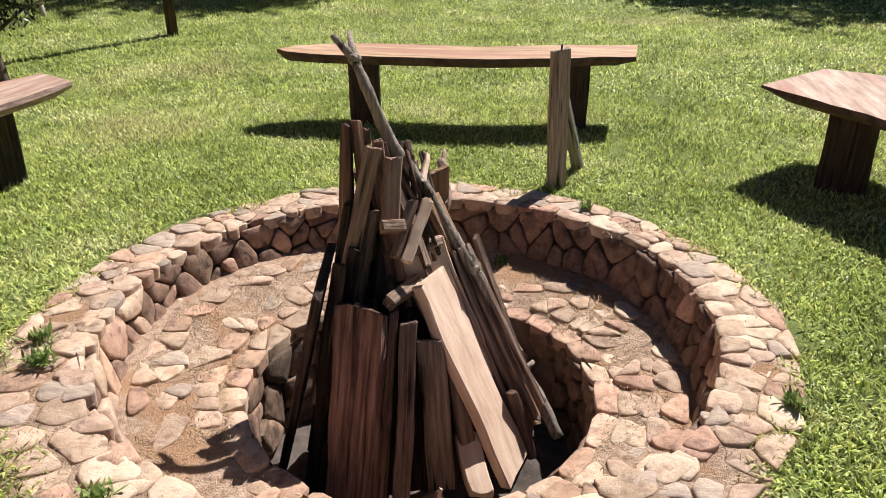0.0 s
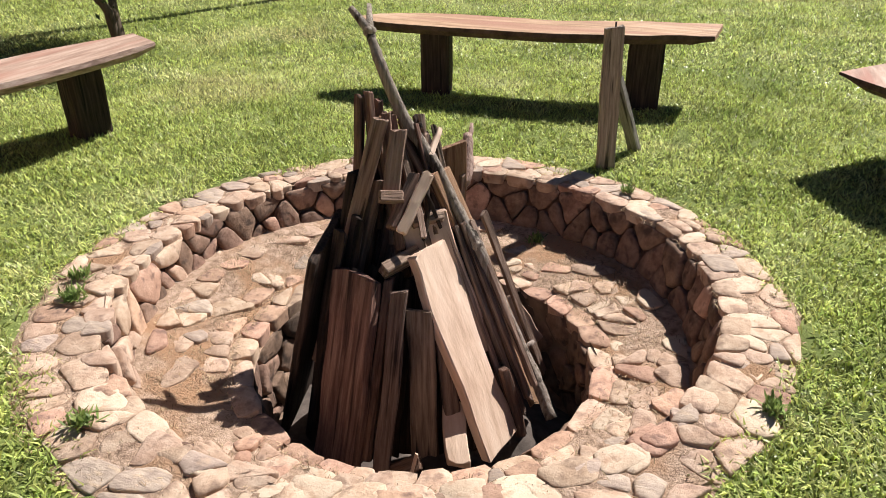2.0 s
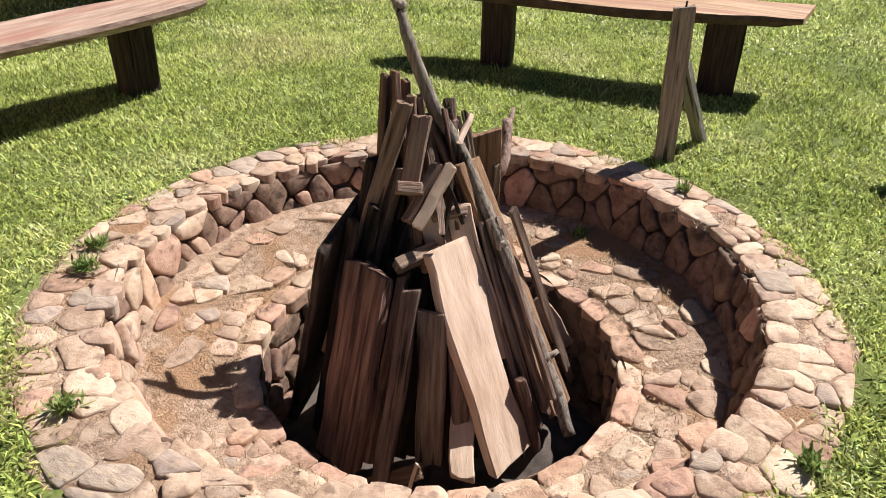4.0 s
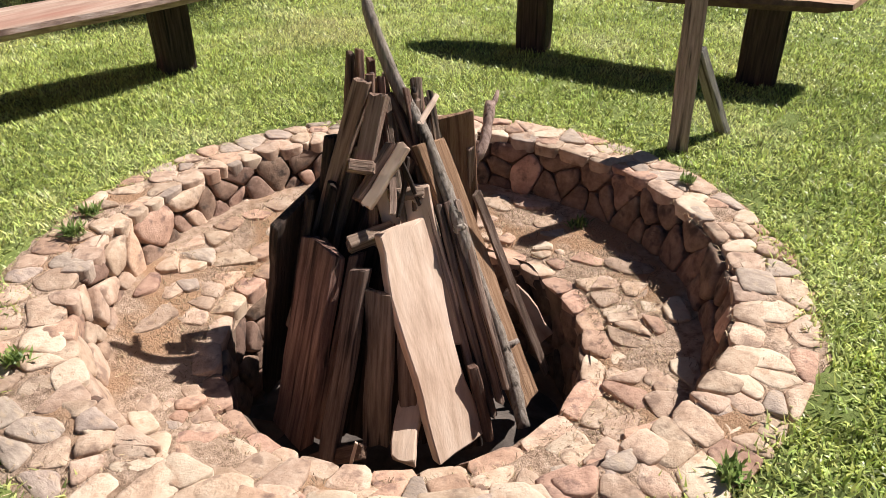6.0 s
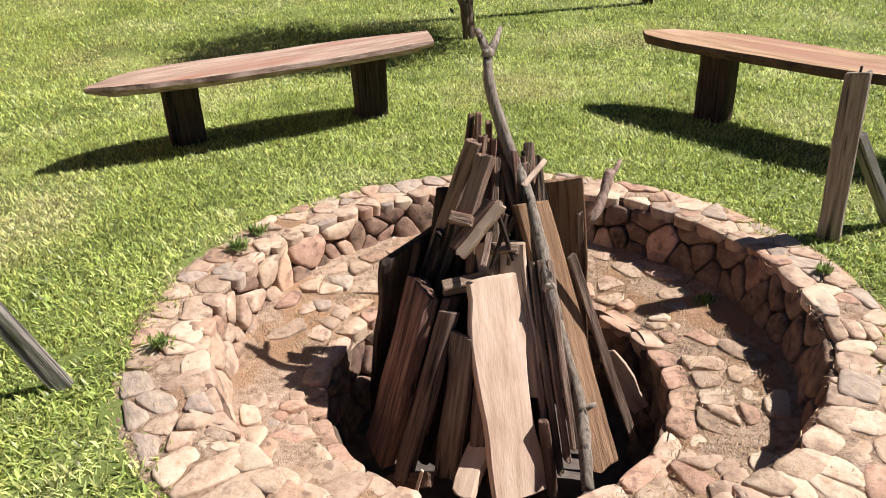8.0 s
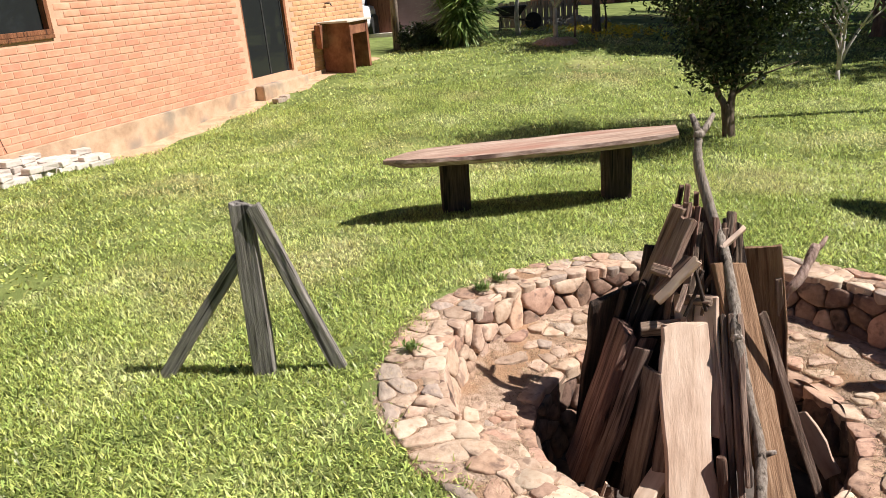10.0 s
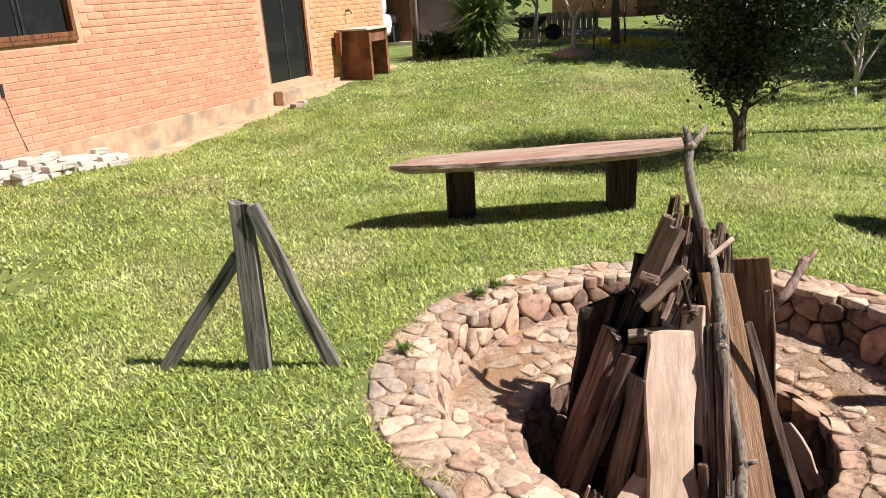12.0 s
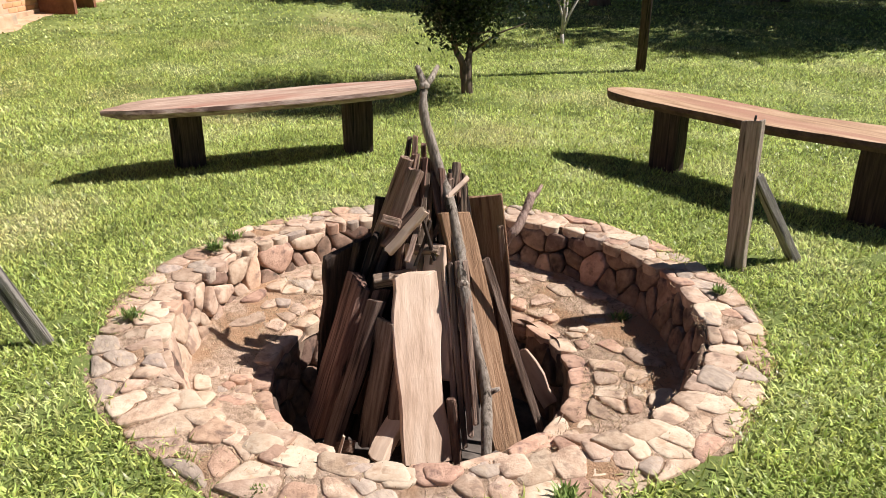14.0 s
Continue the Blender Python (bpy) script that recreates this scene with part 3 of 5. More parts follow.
# ---- firewood ----
def board(name, mat, top, bottom, across, width, thick, label, seed, warp=0.012, category="plank", curve=0.0, wave=0.10):
    """A sawn board between two points; across gives the direction of its width."""
    rd = random.Random(seed)
    top, bottom = Vector(top), Vector(bottom)
    zax = (top - bottom)
    L = zax.length
    zax.normalize()
    xax = Vector(across)
    xax = (xax - xax.dot(zax) * zax).normalized()
    yax = zax.cross(xax)
    bm = bmesh.new()
    seg = max(4, int(L / 0.06))
    off = Vector((rd.uniform(-50, 50), rd.uniform(-50, 50), 0))
    prof = [(-0.5, -0.5), (-0.17, -0.5), (0.17, -0.5), (0.5, -0.5), (0.5, 0.5), (0.17, 0.5), (-0.17, 0.5), (-0.5, 0.5)]
    rows = []
    skew = rd.uniform(-0.12, 0.12) * width
    for i in range(seg + 1):
        u = i / seg
        bend = noise.noise(Vector((u * 2.0, 0, 0)) + off) * warp + curve * math.sin(u * math.pi)
        wv = 1 + noise.noise(Vector((u * 4, 5, 0)) + off) * wave
        row = []
        for k, (px, py) in enumerate(prof):
            e = Vector((0, 0, 0))
            if i in (0, seg):
                e.z = rd.uniform(-1, 1) * min(0.012, width * 0.12) + skew * px * 2
            row.append(bm.verts.new(Vector((px * width * wv + bend + noise.noise(Vector((u * 9, k, 3)) + off) * 0.0025, py * thick + bend * 0.4 + noise.noise(Vector((u * 7, k, 9)) + off) * 0.0025, u * L)) + e))
        rows.append(row)
    for u_, v_ in zip(rows, rows[1:]):
        for k in range(8):
            bm.faces.new((u_[k], u_[(k + 1) % 8], v_[(k + 1) % 8], v_[k]))
    bm.faces.new(rows[0][::-1])
    bm.faces.new(rows[-1])
    bmesh.ops.recalc_face_normals(bm, faces=bm.faces)
    sharp = [e for e in bm.edges if e.calc_face_angle(0) > 0.9]
    bmesh.ops.bevel(bm, geom=sharp, offset=min(0.004, thick * 0.15), segments=1, affect="EDGES")
    rot = Matrix((xax, yax, zax)).transposed().to_4x4()
    ob = part(name, bm, mat, None, label, m=Matrix.Translation(bottom) @ rot)
    return tagged(ob, category=category, group="firewood stacked in the pit")


board("plank", M_PLANK_TAN, (0.249, 2.41, 0.205), (0.565, 2.265, -0.40), (0.05, 0.14, -0.03), 0.175, 0.036, "wide tan sawn plank leaning on the firewood stack", 1, 0.03, curve=-0.015, wave=0.22)
board("plank", M_PLANK_TAN, (0.20, 2.485, 0.29), (0.40, 2.395, -0.16), (0.13, 0.11, 0.055), 0.16, 0.03, "short tan plank behind the wide one", 2)
board("plank", M_PLANK_RED, (0.075, 2.262, 0.15), (0.065, 2.04, -0.44), (0.16, -0.04, -0.02), 0.165, 0.05, "wide dark red-brown plank standing in the pit", 3)
board("plank", M_PLANK_RED, (0.16, 2.31, 0.13), (0.155, 2.09, -0.44), (0.03, -0.1, 0), 0.07, 0.03, "dark red-brown plank behind another", 4)
board("plank", M_PLANK_GREY, (0.22, 2.258, 0.126), (0.243, 2.03, -0.44), (0.1, 0.03, 0.0), 0.052, 0.05, "narrow weathered brown post leaning on the stack", 5)
board("plank", M_PLANK_GREY, (0.285, 2.268, 0.062), (0.345, 2.13, -0.40), (0.08, 0.03, 0.01), 0.085, 0.03, "short weathered grey-brown plank on the stack", 6)
board("plank", M_PLANK_GREY, (0.345, 2.30, 0.0), (0.43, 2.19, -0.36), (0.07, 0.05, 0), 0.05, 0.03, "thin grey plank between others", 7)
board("plank", M_PLANK_TAN, (0.40, 2.25, -0.265), (0.475, 2.095, -0.365), (0.06, 0.03, 0.0), 0.075, 0.045, "short pale offcut at the foot of the stack", 8)
for k in range(4):
    d_ = Vector((0.020, 0.020, 0.006)) * k
    board("slat", M_PLANK_GREY, Vector((0.278, 2.508, 0.235)) + d_, Vector((0.585, 2.385, -0.41 + 0.05 * k)) + d_ * 0.7, (0.02, 0.03, 0), 0.022, 0.03, "thin weathered slat stacked with others", 20 + k, 0.004, "slat")
board("slat", M_PLANK_RED, (0.53, 2.385, -0.18), (0.605, 2.36, -0.42), (0.03, 0.03, 0), 0.035, 0.03, "split red-brown slat at the foot of the stack", 26, 0.006, "slat")
board("plank", M_PLANK_GOLD, (0.212, 2.602, 0.40), (0.605, 2.59, -0.43), (0.0, 0.2, 0.0), 0.13, 0.028, "long golden-brown plank leaning on the stack", 9, 0.01)
board("plank", M_PLANK_GOLD, (0.19, 2.765, 0.43), (0.11, 2.94, -0.42), (0.6, 0.8, 0.05), 0.135, 0.03, "golden-brown plank at the back of the stack", 10, 0.006)
board("slat", M_PLANK_GREY, (0.36, 2.645, 0.25), (0.575, 2.79, -0.46), (0.02, 0.05, 0), 0.03, 0.015, "thin grey lath leaning at the back", 27, 0.01, "slat")
board("slat", M_PLANK_GREY, (0.222, 2.82, 0.31), (0.12, 2.97, -0.35), (0.02, 0.05, 0), 0.025, 0.015, "thin grey lath leaning at the back", 28, 0.01, "slat")
board("plank", M_PLANK_TAN, (0.41, 2.80, -0.17), (0.52, 2.88, -0.38), (0.06, 0.06, 0.03), 0.065, 0.02, "pale offcut lying against the pit wall", 11)
board("plank", M_PLANK_WARM, (0.06, 2.495, 0.598), (-0.085, 2.245, -0.20), (0.05, 0.02, 0.0), 0.05, 0.045, "long squared grey-brown batten up to the top", 12, 0.006)
board("plank", M_PLANK_GREY, (0.06, 2.46, 0.40), (-0.01, 2.27, -0.15), (0.05, -0.02, 0), 0.04, 0.03, "squared grey-brown batten in the stack", 13, 0.006)
board("plank", M_PLANK_WARM, (0.122, 2.49, 0.565), (0.132, 2.40, 0.385), (0.06, 0.03, 0.0), 0.055, 0.04, "short red-brown block at the top of the stack", 14, 0.003)
board("plank", M_PLANK_WARM, (0.118, 2.345, 0.392), (0.185, 2.385, 0.386), (0.02, -0.03, 0.03), 0.034, 0.036, "short grey offcut wedged in the stack", 15, 0.003)
board("plank", M_PLANK_TAN, (0.24, 2.455, 0.445), (0.20, 2.318, 0.295), (0.05, 0.03, 0.01), 0.036, 0.025, "pale splintered offcut across the stack", 16, 0.006)
board("plank", M_PLANK_RED, (0.195, 2.455, 0.44), (0.165, 2.325, 0.30), (0.05, 0.03, 0.01), 0.035, 0.025, "red-brown splintered offcut across the stack", 17, 0.006)
board("plank", M_PLANK_GREY, (0.15, 2.285, 0.165), (0.215, 2.41, 0.185), (0.02, -0.03, 0.05), 0.05, 0.04, "short grey block lying in the stack", 18, 0.003)
board("plank", M_PLANK_GREY, (0.185, 2.43, 0.28), (0.27, 2.50, 0.285), (0.02, -0.03, 0.04), 0.035, 0.03, "short grey block lying in the stack", 19, 0.003)
board("plank", M_PLANK_RED, (0.36, 2.06, -0.36), (0.16, 2.02, -0.50), (0.0, 0.03, 0.05), 0.05, 0.03, "charred batten lying at the foot of the stack", 29, 0.006)
board("splinter", M_PLANK_TAN, (0.365, 2.03, -0.30), (0.325, 1.985, -0.53), (0.03, 0.02, 0), 0.010, 0.008, "thin pale splinter standing at the foot of the stack", 30, 0.003, "kindling")
# Near-black wood: the backlit side's shade is put into the colour.
M_SHADEWOOD = wood("shade_coloured_wood", (0.018, 0.012, 0.009), (0.045, 0.028, 0.021), (0.10, 0.065, 0.048), 0.3)
board("slab", M_SHADEWOOD, (-0.062, 2.315, 0.25), (-0.262, 2.325, -0.52), (-0.04, 0.22, 0.03), 0.29, 0.028, "wide rough-edged slab leaning on the shaded side, shade in its colour", 119, 0.012)
board("slab", M_SHADEWOOD, (-0.02, 2.46, 0.42), (-0.20, 2.42, -0.52), (-0.04, 0.22, 0.03), 0.16, 0.024, "rough slab behind the wide one, shade in its colour", 118, 0.012)
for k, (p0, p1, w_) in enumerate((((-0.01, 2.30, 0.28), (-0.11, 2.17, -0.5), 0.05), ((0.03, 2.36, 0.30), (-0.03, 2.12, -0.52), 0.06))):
    board("batten", M_SHADEWOOD, p0, p1, (0.05, -0.04, 0.0), w_, 0.024, "rough board leaning on the shaded side, shade in its colour", 120 + k, 0.012, "batten")
# Added near-black filler boards that block the sunlit gaps between the front planks.
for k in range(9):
    board("batten", M_SHADEWOOD, (0.10 + 0.035 * k, 2.37 + 0.014 * k, 0.12 - 0.015 * k), (0.06 + 0.058 * k, 2.15 + 0.03 * k, -0.52), (0.1, 0.03, 0), 0.075, 0.02, "added filler board inside the stack, coloured as shade", 140 + k, 0.008, "batten")
rf = random.Random(77)
APEX, FOOT = Vector((0.05, 2.57, 0)), Vector((0.22, 2.48, 0))
for k in range(34):
    q = radians(rf.uniform(92, 262))
    u = Vector((math.cos(q), math.sin(q), 0))
    zt = rf.uniform(0.18, 0.50)
    top = APEX + u * rf.uniform(0.01, 0.13 - 0.13 * zt) + Vector((0, 0, zt))
    bot = FOOT + u * rf.uniform(0.28, 0.40) + Vector((0, 0, rf.uniform(-0.55, -0.4)))
    tang = Vector((-u.y, u.x, 0))
    top += tang * rf.uniform(-0.07, 0.07)
    board("batten", rf.choice((M_PLANK_RED, M_PLANK_GREY, M_PLANK_RED)), top, bot, tang + u * rf.uniform(-0.5, 0.5), rf.uniform(0.025, 0.085), rf.uniform(0.016, 0.032), "dark weathered batten stacked on end", 200 + k, 0.012, "batten")
for k in range(26):
    q = radians(rf.uniform(0, 360))
    u = Vector((math.cos(q), math.sin(q), 0))
    top = Vector((0.06, 2.59, rf.uniform(0.44, 0.62))) + u * rf.uniform(0.01, 0.08)
    bot = Vector((0.16, 2.52, rf.uniform(0.05, 0.25))) + u * rf.uniform(0.06, 0.15)
    board("splinter", rf.choice((M_PLANK_RED, M_PLANK_RED, M_PLANK_GREY, M_PLANK_GOLD)), top, bot, (-u.y, u.x, 0), rf.uniform(0.012, 0.03), rf.uniform(0.008, 0.018), "thin split kindling stick near the top", 300 + k, 0.012, "kindling")
for k in range(16):
    top = Vector((0.12 + rf.uniform(-0.04, 0.05), 2.67 + rf.uniform(-0.05, 0.05), rf.uniform(0.44, 0.58)))
    bot = Vector((0.2 + rf.uniform(-0.06, 0.06), 2.63 + rf.uniform(-0.06, 0.06), rf.uniform(0.1, 0.3)))
    board("splinter", rf.choice((M_PLANK_RED, M_SHADEWOOD, M_PLANK_GOLD, M_PLANK_GREY)), top, bot, (rf.uniform(-1, 1), rf.uniform(-1, 1), 0), rf.uniform(0.012, 0.026), rf.uniform(0.008, 0.016), "thin dark split kindling stick near the top", 500 + k, 0.01, "kindling")
for k in range(10):
    top = Vector((0.17 + rf.uniform(-0.04, 0.06), 2.50 + rf.uniform(-0.05, 0.05), rf.uniform(0.33, 0.42)))
    bot = top + Vector((rf.uniform(-0.06, 0.1), rf.uniform(-0.12, 0.02), rf.uniform(-0.2, -0.1)))
    board("splinter", rf.choice((M_PLANK_RED, M_PLANK_GREY, M_SHADEWOOD)), top, bot, (rf.uniform(-1, 1), rf.uniform(-1, 1), 0), rf.uniform(0.01, 0.022), rf.uniform(0.008, 0.014), "thin split kindling stick in the stack", 530 + k, 0.012, "kindling")
board("splinter", M_PLANK_TAN, (0.186, 2.685, 0.52), (0.19, 2.585, 0.452), (0.02, 0.0, 0.03), 0.026, 0.018, "pale splinter across the top of the stack", 340, 0.004, "kindling")
for p0, p1 in (((-0.05, 2.566, 0.64), (-0.02, 2.44, 0.1)), ((-0.02, 2.575, 0.655), (0.03, 2.50, 0.2)), ((0.0, 2.60, 0.62), (0.0, 2.6, 0.1)), ((-0.06, 2.60, 0.60), (-0.10, 2.5, -0.1))):
    board("splinter", M_PLANK_RED, p0, p1, (0.03, -0.02, 0), 0.04, 0.02, "dark split board end standing at the top", 350 + int(p0[2] * 1000), 0.006, "kindling")

branch_pts = [(-0.035, 2.625, 0.845), (-0.008, 2.605, 0.80), (0.03, 2.587, 0.725), (0.091, 2.605, 0.567), (0.188, 2.595, 0.447), (0.296, 2.575, 0.277), (0.375, 2.538, 0.181), (0.455, 2.525, 0.02), (0.545, 2.525, -0.17), (0.61, 2.485, -0.25), (0.69, 2.43, -0.375)]
path = smooth_path(branch_pts, 5)
bm = tube(bmesh.new(), path, [0.0125 + 0.0085 * min(1, i / 14) + 0.004 * noise.noise(Vector((i * 0.5, 1, 1))) for i in range(len(path))], 10, 0.1, 3)
branch = tagged(part("branch", bm, M_STICK, None, "long crooked forked grey branch leaning on the stack", True), category="branch")
bm = bmesh.new()
tube(bm, [(-0.03, 2.622, 0.835), (-0.06, 2.628, 0.865), (-0.100, 2.632, 0.905)], [0.016, 0.015, 0.010], 8, 0.12, 4)
part("fork_tine", bm, M_STICK, branch, "", True)
bm = bmesh.new()
tube(bm, [(-0.03, 2.622, 0.835), (-0.05, 2.665, 0.862), (-0.072, 2.712, 0.905)], [0.015, 0.012, 0.008], 8, 0.12, 5)
for p_, s_ in (((0.372, 2.538, 0.18), 0.024), ((0.553, 2.528, -0.185), 0.021), ((-0.03, 2.622, 0.84), 0.020)):
    knot = bmesh.new()
    bmesh.ops.create_icosphere(knot, subdivisions=3, radius=s_, matrix=Matrix.Translation(p_))
    for v_ in knot.verts:
        v_.co += (v_.co - Vector(p_)) * noise.noise(v_.co * 60) * 0.35
    part("knot", knot, M_STICK, branch, "dark rounded knot", True)
part("fork_tine", bm, M_STICK, branch, "", True)
bm = bmesh.new()
tube(bm, [(0.555, 2.53, -0.19), (0.585, 2.56, -0.165)], [0.013, 0.007], 7, 0.2, 6)
part("twig_stub", bm, M_STICK, branch, "", True)
path = smooth_path([(0.12, 2.86, -0.02), (0.155, 2.845, 0.11), (0.193, 2.875, 0.22), (0.207, 2.92, 0.275), (0.188, 2.975, 0.33), (0.163, 3.03, 0.39)], 4)
bm = tube(bmesh.new(), path, [0.021 + 0.005 * noise.noise(Vector((i * 0.6, 4, 1))) - 0.0002 * i for i in range(len(path))], 9, 0.14, 8)
tube(bm, [(0.172, 3.01, 0.365), (0.17, 3.05, 0.395), (0.165, 3.075, 0.42)], [0.013, 0.010, 0.006], 7, 0.2, 9)
M_STUB = wood("pinkish_branch_bark", (0.20, 0.125, 0.10), (0.40, 0.27, 0.22), (0.56, 0.41, 0.345), 0.1, 1.4)
tagged(part("branch", bm, M_STUB, None, "thick crooked pinkish-grey branch stub in the stack", True), category="branch")


# ---- benches ----
def bench(label, front, back, top, legs, seed, slab, thick=0.055, z0=0.0, rise_=0.0, edge=None):
    """Live-edge slab bench. front, back: edge points from end to end; legs: (x, y, turn degrees, width)."""
    th_ = tagged(new("bench"), label, "bench", "slab benches round the pit")
    n_ = 40
    sample = lambda pts, u: smooth_path([(*p, 0) for p in pts], 10)[min(int(u * (len(pts) - 1) * 10), (len(pts) - 1) * 10)]
    rd = Vector((seed * 3.7, seed * 1.3, 0))
    bm = bmesh.new()
    cols = []
    for i in range(n_ + 1):
        u = i / n_
        f, b = sample(front, u), sample(back, u)
        f = f + (f - b).normalized() * noise.noise(Vector((u * 9, 1, 0)) + rd) * 0.018
        b = b + (b - f).normalized() * noise.noise(Vector((u * 9, 7, 0)) + rd) * 0.018
        zz = top + rise_ * (u - 0.5) + noise.noise(Vector((u * 2.2, 3, 0)) + rd) * 0.014
        col = [bm.verts.new((*f.lerp(b, w_).xy, zz + noise.noise(Vector((u * 12, w_ * 4, 5)) + rd) * 0.003)) for w_ in (0.0, 0.25, 0.5, 0.75, 1.0)]
        low = [bm.verts.new((*f.lerp(b, w_).xy, zz - thick * t_ * min(1.0, 0.45 + 5 * u, 0.6 + 8 * (1 - u)))) for w_, t_ in ((1.01, 0.45), (0.95, 1.0), (0.5, 1.03), (0.05, 1.0), (-0.01, 0.45))]
        cols.append(col + low)
    for u_, v_ in zip(cols, cols[1:]):
        for k in range(10):
            fc = bm.faces.new((u_[k], v_[k], v_[(k + 1) % 10], u_[(k + 1) % 10]))
            fc.material_index = 0 if k < 4 else 1
    bm.faces.new(cols[0])
    bm.faces.new(cols[-1][::-1])
    bmesh.ops.recalc_face_normals(bm, faces=bm.faces)
    seat = part("seat", bm, slab, th_, "reddish live-edge slab with bark edge toned for sun and shade")
    # Edge colour carries light: dark on shaded benches, pale on the sunlit one.
    seat.data.materials.append(edge or M_BARKSHADE)
    for k, (x, y, turn, w_) in enumerate(legs):
        bm = bmesh.new()
        h = top - thick * 0.98 + 0.05
        rows = []
        for i in range(7):
            u = i / 6
            sw = 1 + 0.10 * noise.noise(Vector((u * 2, k, seed)))
            rows.append([bm.verts.new((px * w_ * sw * 0.5, py * 0.075 * sw, -0.05 + u * h)) for px, py in ((-1, -0.8), (-0.8, -1), (0.8, -1), (1, -0.8), (1, 0.8), (0.8, 1), (-0.8, 1), (-1, 0.8))])
        for u_, v_ in zip(rows, rows[1:]):
            for j in range(8):
                bm.faces.new((u_[j], u_[(j + 1) % 8], v_[(j + 1) % 8], v_[j]))
        bm.faces.new(rows[0][::-1])
        bm.faces.new(rows[-1])
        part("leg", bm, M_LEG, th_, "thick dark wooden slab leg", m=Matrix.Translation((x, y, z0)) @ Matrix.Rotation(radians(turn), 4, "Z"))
    return th_


bench("long wavy live-edge wooden slab bench on dark legs", [(-1.27, 4.86), (-1.05, 4.74), (-0.47, 4.76), (0.03, 4.77), (0.55, 4.87), (0.94, 5.0)], [(-1.25, 4.90), (-1.04, 5.09), (-0.61, 5.2), (-0.03, 5.19), (0.47, 5.3), (0.96, 5.38)], 0.445, [(-0.71, 4.88, 10, 0.185), (0.57, 5.0, 10, 0.2)], 1, M_BENCH)
bench("reddish live-edge wooden slab bench near the small tree", [(-2.28, 1.80), (-2.16, 2.06), (-2.06, 2.4), (-1.95, 3.05), (-1.90, 3.72)], [(-2.33, 1.83), (-2.50, 2.14), (-2.46, 2.67), (-2.36, 3.3), (-2.20, 3.88)], 0.45, [(-2.42, 2.31, 77, 0.2), (-2.16, 3.40, 75, 0.19)], 2, M_BENCH_B, thick=0.058, rise_=0.02, edge=M_SAP)
bench("pale live-edge wooden slab bench on dark legs", [(1.53, 4.33), (1.76, 3.97), (1.95, 3.70), (2.28, 3.15), (2.58, 2.55)], [(1.94, 4.82), (2.22, 4.64), (2.42, 4.15), (2.72, 3.55), (3.03, 2.75)], 0.45, [(1.93, 4.12, -18, 0.22), (2.57, 3.05, -60, 0.22)], 3, M_BENCH_B)


# ---- spit supports ----
def beam(name, a, b, w_, t_, parent, mat, across, label="", seed=0):
    ob = board(name, mat, b, a, across, w_, t_, label, seed, 0.003)
    del ob["category"], ob["group"]
    ob.parent = parent
    return ob


sup = tagged(new("spit_support"), "grey weathered wooden post with a diagonal brace standing in the grass", "post", "spit supports beside the pit")
beam("post", (0.565, 3.895, -0.03), (0.548, 3.885, 0.665), 0.085, 0.06, sup, M_POST, (1, 0.35, 0), seed=401)
beam("brace", (0.668, 4.22, -0.03), (0.574, 3.93, 0.43), 0.055, 0.04, sup, M_DARKPOST, (1, -0.2, 0), seed=402)
beam("nail", (0.552, 3.89, 0.65), (0.552, 3.89, 0.69), 0.008, 0.008, sup, M_METAL, (1, 0, 0), "rusty nail", seed=403)
sup = tagged(new("spit_support"), "dark grey wooden post with two splayed braces standing in the grass", "post", "spit supports beside the pit")
beam("post", (-0.405, 0.90, -0.03), (-0.42, 0.905, 0.715), 0.085, 0.055, sup, M_DARKPOST, (0.3, 1, 0), seed=404)
beam("brace", (-0.33, 1.205, -0.03), (-0.39, 0.945, 0.705), 0.055, 0.04, sup, M_DARKPOST, (0.3, 1, 0.3), seed=405)
beam("brace", (-0.545, 0.48, -0.03), (-0.445, 0.865, 0.49), 0.055, 0.04, sup, M_DARKPOST, (0.3, 1, 0.3), seed=406)


# ---- trees and plants ----
def leaf_cloud(name, mat, centres, per, spread, size, seed):
    r = np.random.RandomState(seed)
    c = np.repeat(np.array(centres), per, 0)
    n_ = len(c)
    p = c + r.normal(0, 1, (n_, 3)) * np.array(spread) * 0.55
    a = r.normal(0, 1, (n_, 3))
    a /= np.linalg.norm(a, axis=1)[:, None]
    b = np.cross(a, r.normal(0, 1, (n_, 3)))
    b /= np.linalg.norm(b, axis=1)[:, None]
    s = size * r.uniform(0.6, 1.3, n_)[:, None]
    a, b = a * s, b * s * 0.42
    v = np.stack([p - a, p + b, p + a, p - b], 1).reshape(-1, 3)
    o_ = np.arange(n_) * 4
    return raw_mesh(name, v, np.stack([o_, o_ + 1, o_ + 2, o_ + 3], -1), mat)


